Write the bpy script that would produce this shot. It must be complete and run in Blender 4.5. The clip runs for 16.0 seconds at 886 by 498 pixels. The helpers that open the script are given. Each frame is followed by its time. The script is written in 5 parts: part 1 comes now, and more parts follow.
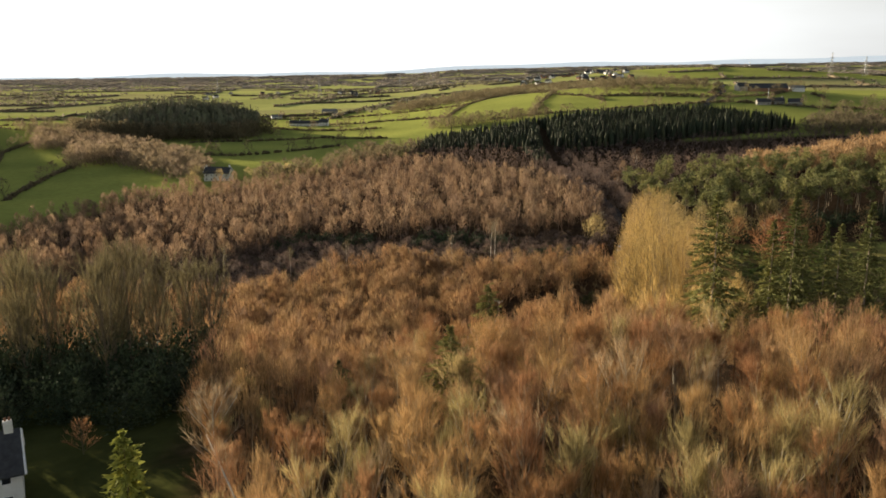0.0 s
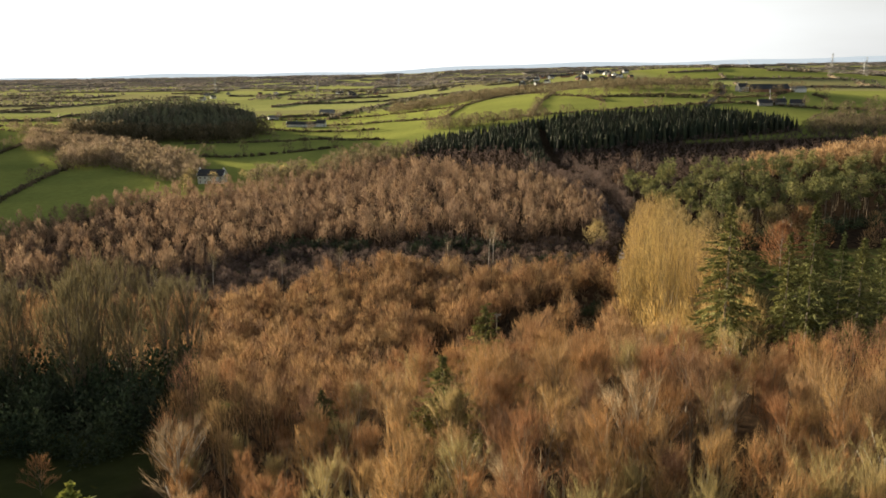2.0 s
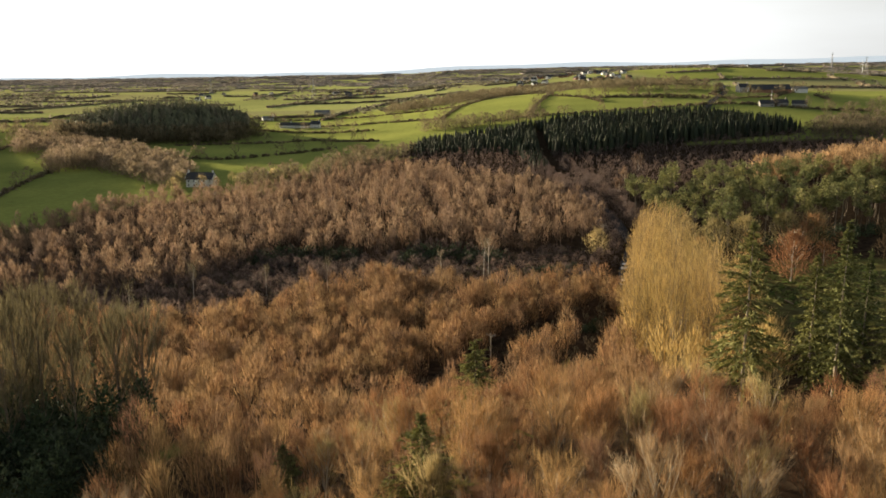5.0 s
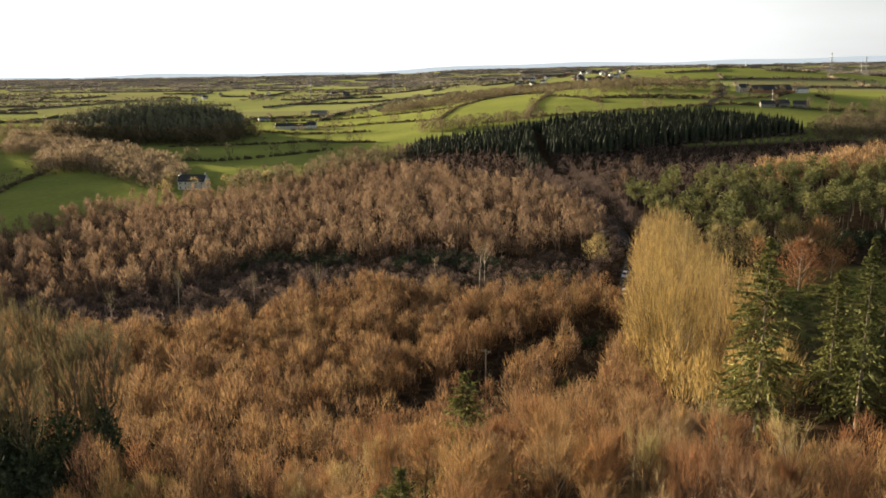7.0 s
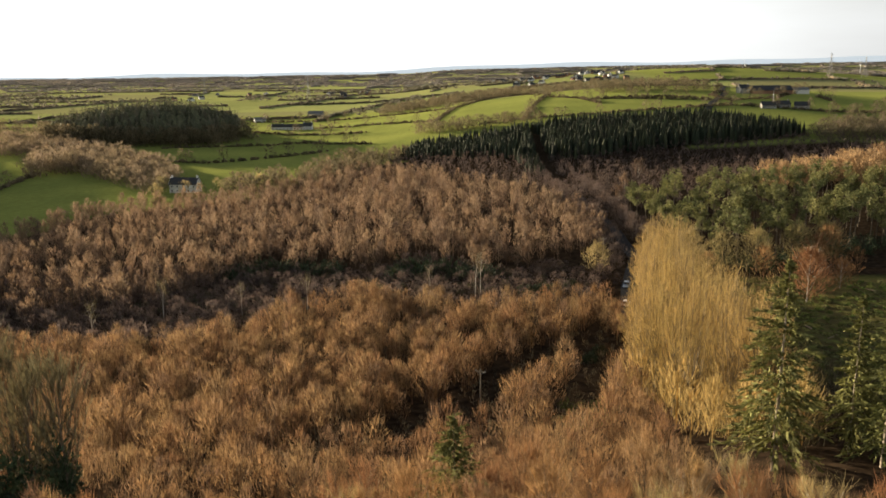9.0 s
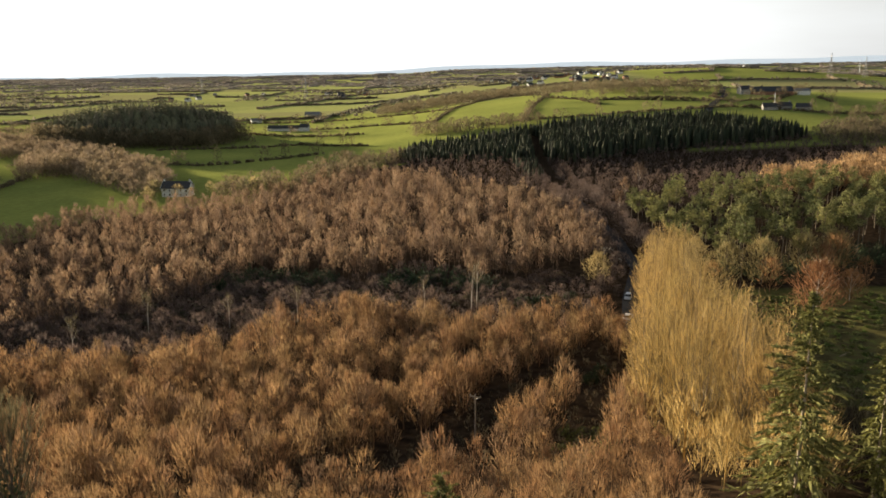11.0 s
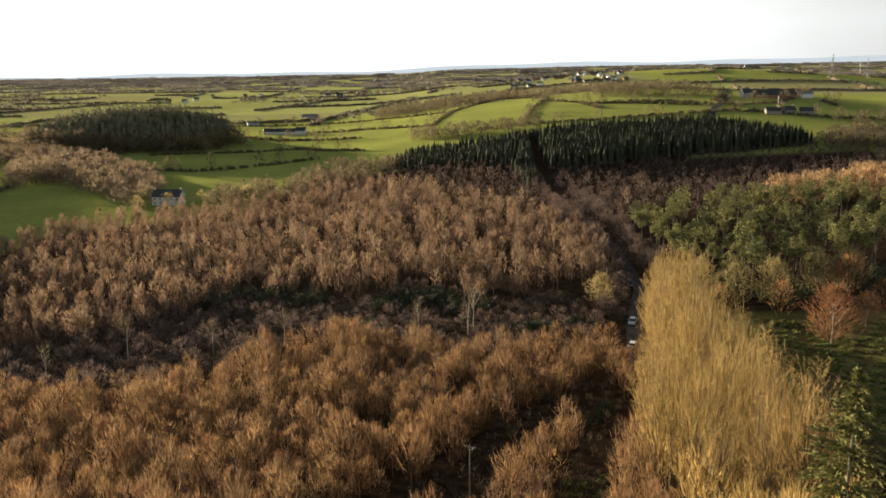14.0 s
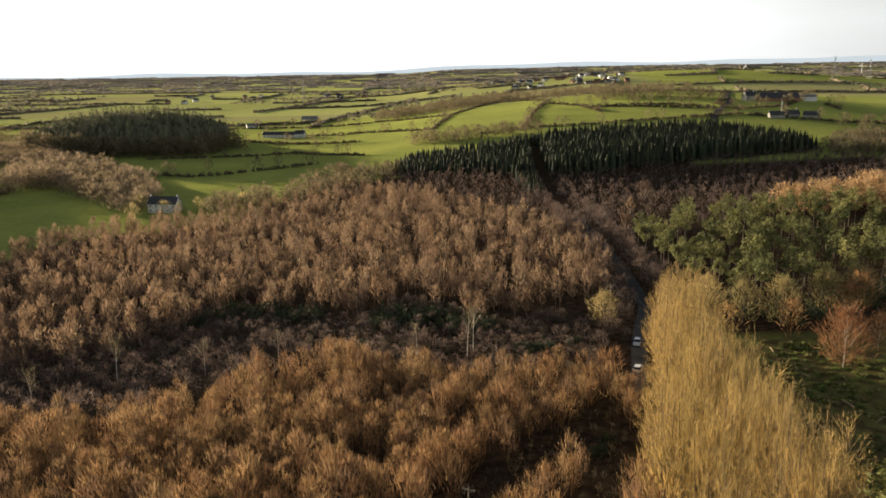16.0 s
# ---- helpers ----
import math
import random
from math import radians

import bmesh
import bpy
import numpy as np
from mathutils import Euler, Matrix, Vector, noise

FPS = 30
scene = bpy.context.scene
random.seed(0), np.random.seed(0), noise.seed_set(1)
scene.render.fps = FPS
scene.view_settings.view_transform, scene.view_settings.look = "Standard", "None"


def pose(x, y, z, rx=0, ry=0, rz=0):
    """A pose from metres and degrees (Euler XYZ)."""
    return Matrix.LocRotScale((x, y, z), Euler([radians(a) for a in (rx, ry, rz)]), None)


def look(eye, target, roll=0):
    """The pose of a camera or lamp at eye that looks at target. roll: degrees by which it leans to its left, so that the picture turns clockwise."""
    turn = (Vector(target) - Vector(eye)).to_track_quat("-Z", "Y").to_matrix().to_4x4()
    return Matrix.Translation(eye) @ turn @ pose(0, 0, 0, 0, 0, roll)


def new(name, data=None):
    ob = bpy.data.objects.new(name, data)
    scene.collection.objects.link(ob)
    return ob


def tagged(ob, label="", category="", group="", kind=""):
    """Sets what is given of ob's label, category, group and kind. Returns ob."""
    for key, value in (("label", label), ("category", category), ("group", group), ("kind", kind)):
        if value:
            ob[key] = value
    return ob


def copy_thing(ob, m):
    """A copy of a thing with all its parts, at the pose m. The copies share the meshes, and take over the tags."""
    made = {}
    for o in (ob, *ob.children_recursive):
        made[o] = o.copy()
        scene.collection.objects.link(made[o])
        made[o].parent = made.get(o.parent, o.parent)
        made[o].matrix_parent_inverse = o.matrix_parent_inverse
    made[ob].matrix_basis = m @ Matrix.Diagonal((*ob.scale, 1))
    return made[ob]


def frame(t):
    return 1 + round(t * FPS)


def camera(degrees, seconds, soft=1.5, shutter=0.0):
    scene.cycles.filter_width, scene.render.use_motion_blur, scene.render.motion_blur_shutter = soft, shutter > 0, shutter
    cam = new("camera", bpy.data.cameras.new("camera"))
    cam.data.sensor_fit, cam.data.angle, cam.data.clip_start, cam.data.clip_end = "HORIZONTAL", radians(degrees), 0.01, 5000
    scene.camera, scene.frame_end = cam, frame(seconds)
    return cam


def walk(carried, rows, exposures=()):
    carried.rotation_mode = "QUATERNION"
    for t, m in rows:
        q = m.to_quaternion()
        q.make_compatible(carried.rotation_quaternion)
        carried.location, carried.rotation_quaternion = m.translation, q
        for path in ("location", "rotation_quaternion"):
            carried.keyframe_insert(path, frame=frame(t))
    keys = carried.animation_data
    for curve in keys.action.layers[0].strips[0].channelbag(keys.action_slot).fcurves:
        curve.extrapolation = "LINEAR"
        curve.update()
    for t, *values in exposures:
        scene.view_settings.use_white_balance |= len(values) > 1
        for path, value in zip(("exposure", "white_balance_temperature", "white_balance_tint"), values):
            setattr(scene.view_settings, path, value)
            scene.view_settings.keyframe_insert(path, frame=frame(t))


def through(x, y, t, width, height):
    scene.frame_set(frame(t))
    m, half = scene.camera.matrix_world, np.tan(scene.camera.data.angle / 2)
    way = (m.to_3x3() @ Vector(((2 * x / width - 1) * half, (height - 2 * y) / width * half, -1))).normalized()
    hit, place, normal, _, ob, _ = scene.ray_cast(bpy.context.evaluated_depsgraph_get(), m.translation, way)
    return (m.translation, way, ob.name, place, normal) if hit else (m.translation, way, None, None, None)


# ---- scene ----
# ---- camera and its way ----
cam = camera(57.0, 16.0, soft=1.7)
# seconds, x, y, z, degrees down, degrees turned right
PATH = [
    (0.0, 0.00, 0.00, 61.00, 12.84, 0.00),
    (1.0, 0.34, 4.41, 61.21, 12.84, 0.04),
    (2.0, 0.77, 8.91, 61.30, 12.83, 0.08),
    (3.0, 1.28, 13.48, 61.34, 12.83, 0.13),
    (4.0, 1.84, 18.09, 61.34, 12.83, 0.18),
    (5.0, 2.44, 22.74, 61.34, 12.83, 0.24),
    (6.0, 3.07, 27.37, 61.39, 12.84, 0.29),
    (7.0, 3.72, 32.00, 61.51, 12.84, 0.35),
    (8.0, 4.36, 36.58, 61.73, 12.85, 0.40),
    (9.0, 5.00, 41.11, 62.09, 12.85, 0.45),
    (10.0, 5.61, 45.57, 62.60, 12.86, 0.49),
    (11.0, 6.18, 49.94, 63.28, 12.88, 0.53),
    (12.0, 6.72, 54.20, 64.15, 12.89, 0.55),
    (13.0, 7.19, 58.33, 65.24, 12.90, 0.57),
    (14.0, 7.60, 62.31, 66.55, 12.92, 0.57),
    (15.0, 7.94, 66.13, 68.08, 12.94, 0.55),
    (16.0, 8.19, 69.80, 69.85, 12.96, 0.52),
]
walk(cam, [(t, pose(x, y, z, 90 - d, 0, -r) @ pose(0, 0, 0, 0, 0, -0.5)) for t, x, y, z, d, r in PATH],
     exposures=[(0.0, 1.5), (16.0, 1.5)])

# ---- sky and sun ----
SUN_LEFT, SUN_UP = 45.5, 5.9   # degrees left of straight ahead, degrees over the horizon
world = bpy.data.worlds.new("world")
scene.world = world
world.use_nodes = True
wn, wl = world.node_tree.nodes, world.node_tree.links
background = wn["Background"]
sky = wn.new("ShaderNodeTexSky")
sky.sky_type, sky.sun_disc = "NISHITA", False
sky.sun_elevation, sky.sun_rotation = radians(SUN_UP), radians(-SUN_LEFT)
sky.air_density, sky.dust_density, sky.ozone_density = 1.0, 2.0, 1.0
# thin bright winter cloud over the blue
w_co = wn.new("ShaderNodeTexCoord")
w_map = wn.new("ShaderNodeMapping")
w_map.inputs["Scale"].default_value = (1.0, 1.0, 7.0)
w_noise = wn.new("ShaderNodeTexNoise")
w_noise.inputs["Scale"].default_value, w_noise.inputs["Detail"].default_value = 2.2, 6.0
w_ramp = wn.new("ShaderNodeValToRGB")
w_ramp.color_ramp.elements[0].position, w_ramp.color_ramp.elements[1].position = 0.35, 0.7
w_ramp.color_ramp.elements[0].color = (0.8, 0.8, 0.8, 1)
w_ramp.color_ramp.elements[1].color = (1.0, 1.0, 1.0, 1)
# the veil is thickest towards the horizon
w_sep = wn.new("ShaderNodeSeparateXYZ")
w_low = wn.new("ShaderNodeMapRange")
w_low.interpolation_type = "SMOOTHSTEP"
for w_key, w_val in (("From Min", 0.1), ("From Max", 0.6), ("To Min", 1.0), ("To Max", 0.12)):
    w_low.inputs[w_key].default_value = w_val
w_mul = wn.new("ShaderNodeMath")
w_mul.operation = "MULTIPLY"
w_mix = wn.new("ShaderNodeMix")
w_mix.data_type = "RGBA"
# brighter towards the sun
w_sun = wn.new("ShaderNodeVectorMath")
w_sun.operation = "DOT_PRODUCT"
w_sun.inputs[1].default_value = (-math.sin(radians(SUN_LEFT)), math.cos(radians(SUN_LEFT)), 0.0)
w_glow = wn.new("ShaderNodeMapRange")
w_glow.interpolation_type = "SMOOTHSTEP"
for w_key, w_val in (("From Min", 0.15), ("From Max", 0.95), ("To Min", 6.6), ("To Max", 15.0)):
    w_glow.inputs[w_key].default_value = w_val
w_veil = wn.new("ShaderNodeMix")
w_veil.data_type, w_veil.blend_type = "RGBA", "MULTIPLY"
w_veil.inputs[0].default_value = 1.0
w_veil.inputs[6].default_value = (0.98, 1.0, 1.0, 1)
wl.new(w_co.outputs["Generated"], w_sun.inputs[0])
wl.new(w_sun.outputs["Value"], w_glow.inputs["Value"])
wl.new(w_glow.outputs[0], w_veil.inputs[7])
wl.new(w_veil.outputs[2], w_mix.inputs[7])
wl.new(w_co.outputs["Generated"], w_map.inputs["Vector"])
wl.new(w_map.outputs["Vector"], w_noise.inputs["Vector"])
wl.new(w_noise.outputs["Fac"], w_ramp.inputs["Fac"])
wl.new(w_co.outputs["Generated"], w_sep.inputs[0])
wl.new(w_sep.outputs[2], w_low.inputs["Value"])
wl.new(w_low.outputs[0], w_mul.inputs[0])
wl.new(w_ramp.outputs["Color"], w_mul.inputs[1])
wl.new(w_mul.outputs[0], w_mix.inputs[0])
wl.new(sky.outputs["Color"], w_mix.inputs[6])
wl.new(w_mix.outputs[2], background.inputs["Color"])
background.inputs["Strength"].default_value = 0.045

sun_data = bpy.data.lights.new("sun", "SUN")
sun_data.energy, sun_data.angle, sun_data.color = 5.0, radians(0.6), (1.0, 0.83, 0.58)
sun = new("sun", sun_data)
SUN_DIR = Vector((-math.sin(radians(SUN_LEFT)) * math.cos(radians(SUN_UP)),
                  math.cos(radians(SUN_LEFT)) * math.cos(radians(SUN_UP)), math.sin(radians(SUN_UP))))
sun.matrix_world = look(tuple(SUN_DIR * 300), (0, 0, 0))


# ---- materials ----
def node_mat(name, rough=0.9):
    m = bpy.data.materials.new(name)
    m.use_nodes = True
    nt = m.node_tree
    b = nt.nodes["Principled BSDF"]
    b.inputs["Roughness"].default_value = rough
    b.inputs["Specular IOR Level"].default_value = 0.2
    return m, nt, b


def noise_node(nt, scale, detail=4.0, vec=None):
    n = nt.nodes.new("ShaderNodeTexNoise")
    n.inputs["Scale"].default_value, n.inputs["Detail"].default_value = scale, detail
    if vec:
        nt.links.new(vec, n.inputs["Vector"])
    return n.outputs["Fac"]


def ramp_node(nt, fac, *stops):
    r = nt.nodes.new("ShaderNodeValToRGB")
    e = r.color_ramp.elements
    while len(e) < len(stops):
        e.new(0.5)
    for k, (p, c) in enumerate(stops):
        e[k].position, e[k].color = p, (*c, 1)
    nt.links.new(fac, r.inputs["Fac"])
    return r.outputs["Color"]


def mix_node(nt, fac, a, b, blend="MIX"):
    n = nt.nodes.new("ShaderNodeMix")
    n.data_type, n.blend_type = "RGBA", blend
    for s, v in ((0, fac), (6, a), (7, b)):
        if isinstance(v, (int, float)):
            n.inputs[s].default_value = v
        elif isinstance(v, tuple):
            n.inputs[s].default_value = (*v, 1)
        else:
            nt.links.new(v, n.inputs[s])
    return n.outputs[2]


def math_node(nt, op, a, b=0.0):
    n = nt.nodes.new("ShaderNodeMath")
    n.operation = op
    for s, v in ((0, a), (1, b)):
        if isinstance(v, (int, float)):
            n.inputs[s].default_value = v
        else:
            nt.links.new(v, n.inputs[s])
    return n.outputs[0]


def position_node(nt):
    return nt.nodes.new("ShaderNodeNewGeometry").outputs["Position"]


def plant_mat(name, tones, through=0.42, rough=0.85, low=0.55, high=1.5):
    """Twigs or leaves: each tree has its own tone and each twig its own strength; some light passes through."""
    m, nt, b = node_mat(name, rough)
    geo = nt.nodes.new("ShaderNodeNewGeometry")
    info = nt.nodes.new("ShaderNodeObjectInfo")
    own = nt.nodes.new("ShaderNodeAttribute")
    own.attribute_name = "tone"
    tone = math_node(nt, "FRACT", math_node(nt, "ADD", own.outputs["Fac"], info.outputs["Random"]))
    n = len(tones)
    col = ramp_node(nt, tone, *[((k + 0.5) / n, c) for k, c in enumerate(tones)])
    one = math_node(nt, "ADD", math_node(nt, "MULTIPLY", geo.outputs["Random Per Island"], high - low), low)
    patch = math_node(nt, "ADD", math_node(nt, "MULTIPLY", noise_node(nt, 0.45, 3.0, geo.outputs["Position"]), 0.9), 0.55)
    grey = nt.nodes.new("ShaderNodeCombineColor")
    f = math_node(nt, "MULTIPLY", one, patch)
    for s in range(3):
        nt.links.new(f, grey.inputs[s])
    col = mix_node(nt, 1.0, col, grey.outputs[0], "MULTIPLY")
    nt.links.new(col, b.inputs["Base Color"])
    tr = nt.nodes.new("ShaderNodeBsdfTranslucent")
    nt.links.new(col, tr.inputs["Color"])
    mx = nt.nodes.new("ShaderNodeMixShader")
    mx.inputs[0].default_value = through
    nt.links.new(b.outputs[0], mx.inputs[1])
    nt.links.new(tr.outputs[0], mx.inputs[2])
    nt.links.new(mx.outputs[0], nt.nodes["Material Output"].inputs["Surface"])
    return m


def rough_mat(name, dark, light, scale=2.0, rough=0.9, metal=0.0, bump=0.0):
    m, nt, b = node_mat(name, rough)
    co = nt.nodes.new("ShaderNodeTexCoord").outputs["Object"]
    big, small = noise_node(nt, scale, 5.0, co), noise_node(nt, scale * 9, 4.0, co)
    fac = math_node(nt, "ADD", math_node(nt, "MULTIPLY", big, 0.65), math_node(nt, "MULTIPLY", small, 0.35))
    nt.links.new(ramp_node(nt, fac, (0.3, dark), (0.7, light)), b.inputs["Base Color"])
    b.inputs["Metallic"].default_value = metal
    if bump:
        bn = nt.nodes.new("ShaderNodeBump")
        bn.inputs["Strength"].default_value, bn.inputs["Distance"].default_value = bump, 0.05
        nt.links.new(small, bn.inputs["Height"])
        nt.links.new(bn.outputs[0], b.inputs["Normal"])
    return m


M_TWIG_NEAR = plant_mat("bare twigs rust brown", [(0.226, 0.116, 0.0583), (0.277, 0.155, 0.0692), (0.343, 0.222, 0.0984), (0.302, 0.194, 0.0948), (0.201, 0.116, 0.0729), (0.294, 0.162, 0.0729)], low=0.4, high=1.75)
M_TWIG_PALE = plant_mat("bare twigs pale straw", [(0.344, 0.252, 0.153), (0.378, 0.287, 0.18), (0.327, 0.252, 0.144)])
M_TWIG_OLIVE = plant_mat("bare twigs olive gold", [(0.327, 0.261, 0.117), (0.284, 0.235, 0.108), (0.37, 0.287, 0.135)])
M_TWIG_MID = plant_mat("bare twigs chestnut", [(0.207, 0.118, 0.0624), (0.254, 0.151, 0.0732), (0.249, 0.164, 0.0828), (0.175, 0.109, 0.0696), (0.277, 0.169, 0.0828)], low=0.45, high=1.6)
M_TWIG_FAR = plant_mat("bare twigs red grey", [(0.189, 0.124, 0.0828), (0.227, 0.152, 0.0954), (0.303, 0.211, 0.132), (0.142, 0.0983, 0.0729), (0.237, 0.152, 0.0909), (0.265, 0.179, 0.116)])
# the bare wood's purple brown, darkened further to stand in for shade
M_TWIG_PURPLE = plant_mat("bare twigs purple brown", [(0.13, 0.095, 0.083), (0.1, 0.077, 0.068), (0.16, 0.115, 0.094), (0.12, 0.085, 0.07)])
M_TWIG_DUN = plant_mat("bare twigs dun", [(0.15, 0.137, 0.1), (0.18, 0.158, 0.115), (0.13, 0.12, 0.09), (0.16, 0.15, 0.1)])
M_TWIG_COPPER = plant_mat("bare twigs bright copper", [(0.343, 0.219, 0.111), (0.376, 0.256, 0.137), (0.31, 0.198, 0.103)])
M_TWIG_GREY = plant_mat("bare twigs grey olive", [(0.129, 0.109, 0.063), (0.163, 0.135, 0.0765), (0.146, 0.113, 0.0675), (0.181, 0.144, 0.0855)])
# brown twigs, lightened in tone for the haze over the tree belt
M_TWIG_BELT = plant_mat("bare twigs hazel brown", [(0.213, 0.161, 0.108), (0.246, 0.184, 0.115), (0.198, 0.153, 0.0936), (0.269, 0.199, 0.137)], low=0.6, high=1.4)
M_TWIG_IVY = plant_mat("ivy grown twigs", [(0.125, 0.103, 0.065), (0.163, 0.132, 0.078), (0.188, 0.144, 0.091)], 0.25)
M_TWIG_TALL = plant_mat("bare twigs grey gold", [(0.136, 0.114, 0.0614), (0.172, 0.142, 0.0743), (0.149, 0.128, 0.0713)], 0.3)
M_TWIG_GOLD = plant_mat("bare twigs straw gold", [(0.372, 0.262, 0.104), (0.419, 0.295, 0.118), (0.382, 0.278, 0.108)], 0.3, low=0.35, high=1.8)
M_BARK = rough_mat("grey brown bark", (0.08, 0.06, 0.04), (0.22, 0.18, 0.13), 1.5)
# paler copy of the bark, with sunlight put into its colour
M_BARK_SUNLIT = rough_mat("tan sunlit bark", (0.26, 0.19, 0.12), (0.46, 0.36, 0.23), 2.0)
M_BARK_PALE = rough_mat("pale silver bark", (0.3, 0.27, 0.22), (0.6, 0.56, 0.48), 2.0)
M_SPRUCE = plant_mat("spruce needles", [(0.0876, 0.1, 0.036), (0.12, 0.126, 0.0427), (0.16, 0.156, 0.0505)], 0.2, low=0.35, high=1.8)
M_PINE = plant_mat("pine needles", [(0.134, 0.144, 0.0571), (0.176, 0.174, 0.0656), (0.149, 0.152, 0.0604), (0.203, 0.192, 0.0699)], 0.25, low=0.4, high=1.7)
# needle tones lightened for the haze over the far clump
M_CLUMP = plant_mat("conifer needles with painted haze", [(0.117, 0.119, 0.0715), (0.143, 0.144, 0.078), (0.169, 0.15, 0.0975)], 0.2)
M_SCRUB = plant_mat("bramble and dead bracken", [(0.06, 0.06, 0.032), (0.1, 0.082, 0.05), (0.13, 0.1, 0.065), (0.08, 0.075, 0.042)], 0.2)
M_FAR_CONIFER = plant_mat("plantation needles", [(0.028, 0.038, 0.022), (0.038, 0.047, 0.025), (0.055, 0.06, 0.03), (0.036, 0.04, 0.026)], 0.12)
M_EVERGREEN = plant_mat("dark evergreen leaves", [(0.0374, 0.0544, 0.0288), (0.0544, 0.072, 0.0342), (0.0442, 0.0544, 0.0306)], 0.15)
M_CYPRESS = plant_mat("yellow green scale leaves", [(0.286, 0.291, 0.063), (0.338, 0.336, 0.072)], 0.25)
# hedge and distant twig tones are raised to stand in for haze
M_HEDGE = plant_mat("hedgerow twigs", [(0.135, 0.111, 0.07), (0.176, 0.135, 0.084), (0.121, 0.108, 0.063), (0.203, 0.155, 0.098)], 0.25)
M_DISTANT_HAZED = plant_mat("distant twigs with painted haze", [(0.229, 0.205, 0.177), (0.266, 0.227, 0.192), (0.2, 0.187, 0.158), (0.285, 0.237, 0.201)], 0.25)
M_WALL = rough_mat("white lime render", (0.6, 0.59, 0.55), (0.8, 0.79, 0.76), 0.8)
M_STONE = rough_mat("grey rubble stone", (0.2, 0.19, 0.17), (0.4, 0.38, 0.34), 1.5)
M_BRICK = rough_mat("red brown brick", (0.2, 0.1, 0.06), (0.34, 0.19, 0.12), 1.5)
M_SLATE = rough_mat("dark slate", (0.025, 0.026, 0.03), (0.07, 0.07, 0.075), 1.5, 0.6)
M_SHEET = rough_mat("grey roof sheeting", (0.1, 0.1, 0.1), (0.2, 0.2, 0.2), 0.6, 0.55)
M_WOOD = rough_mat("weathered wood", (0.2, 0.16, 0.12), (0.42, 0.36, 0.28), 3.0)
M_LOG = rough_mat("cut timber", (0.2, 0.14, 0.08), (0.42, 0.32, 0.2), 2.0)
M_STEEL = rough_mat("galvanised steel", (0.25, 0.25, 0.26), (0.4, 0.4, 0.41), 1.0, 0.5, 0.6)
M_WIRE = rough_mat("weathered aluminium cable", (0.2, 0.2, 0.19), (0.3, 0.3, 0.29), 1.0, 0.6, 0.3)
M_GLASS = rough_mat("dark window glass", (0.015, 0.017, 0.02), (0.03, 0.033, 0.038), 1.0, 0.1)
M_TURBINE = rough_mat("white turbine paint", (0.75, 0.75, 0.75), (0.85, 0.85, 0.85), 0.1, 0.4)
M_CAR_WHITE = rough_mat("white car paint", (0.72, 0.72, 0.72), (0.82, 0.82, 0.82), 0.6, 0.25)
M_CAR_SILVER = rough_mat("silver blue car paint", (0.32, 0.37, 0.45), (0.42, 0.47, 0.55), 0.6, 0.25, 0.3)
M_TYRE = rough_mat("black rubber", (0.015, 0.015, 0.015), (0.03, 0.03, 0.03), 5.0)
M_LAMP_RED = rough_mat("red lamp plastic", (0.25, 0.01, 0.01), (0.35, 0.02, 0.02), 5.0, 0.3)


# ---- the lie of the land ----
def sg(v):
    return 1 / (1 + np.exp(-np.clip(v, -40, 40)))


# places are given on a plan whose northing is drawn short; lay() gives the true one
EYE = 61.0


def relief(x, y):
    """Height of the ground on the plan."""
    z = -8 + 25 * sg((112 - 13 * np.exp(-((x - 4) / 28) ** 2) - y) / 16) + 8 * sg(x / 30) - 4 * sg((-x - 60) / 30)
    z = z + 28 * np.exp(-((x - 230) / 170) ** 2 / 2 - ((y - 780) / 200) ** 2 / 2)
    z = z + 12 * sg((x - 270) / 60) * np.exp(-((y - 800) / 350) ** 2 / 2)
    z = z + 45 * np.exp(-((x - 620) / 330) ** 2 / 2 - ((y - 1550) / 260) ** 2 / 2)
    # unseen rise added on the left, with its wood, to shade the fields
    z = z + 42 * np.exp(-((x + 525) / 50) ** 2 / 2 - ((y - 560) / 100) ** 2 / 2)
    # hollow added so that the plantation's shadow covers the scrub
    z = z - 4 * np.exp(-((x - 190) / 90) ** 2 / 2 - ((y - 400) / 30) ** 2 / 2)
    z = z + 8 * np.exp(-((x - 275) / 60) ** 2 / 2 - ((y - 348) / 42) ** 2 / 2)
    z = z + 10 * np.exp(-((x + 285) / 75) ** 2 / 2 - ((y - 690) / 60) ** 2 / 2)
    return z + sg((y - 3600) / 350) * 48 * sg((x - 200) / 800)


def g(x, y):
    """True height of the ground at a place of the plan."""
    return EYE - 1.016 * (EYE - relief(x, y))


def lay(x, y):
    """True northing of a place of the plan."""
    y = np.asarray(y, float)
    return np.where(y < 2500, 1.2685 * y, 3171.25 + 0.7 * (y - 2500)) + 0.141 * (EYE - relief(x, y))


def spot(x, y):
    """A place of the plan on the true ground."""
    return float(x), float(lay(x, y)), float(g(x, y))


def gz(x, y):
    return float(g(x, y))


def inside(poly, x, y):
    x, y = np.asarray(x, float), np.asarray(y, float)
    r = np.zeros(x.shape, bool)
    for (x0, y0), (x1, y1) in zip(poly, poly[1:] + poly[:1]):
        if y0 != y1:
            r ^= ((y0 > y) != (y1 > y)) & (x < (x1 - x0) * (y - y0) / (y1 - y0) + x0)
    return r


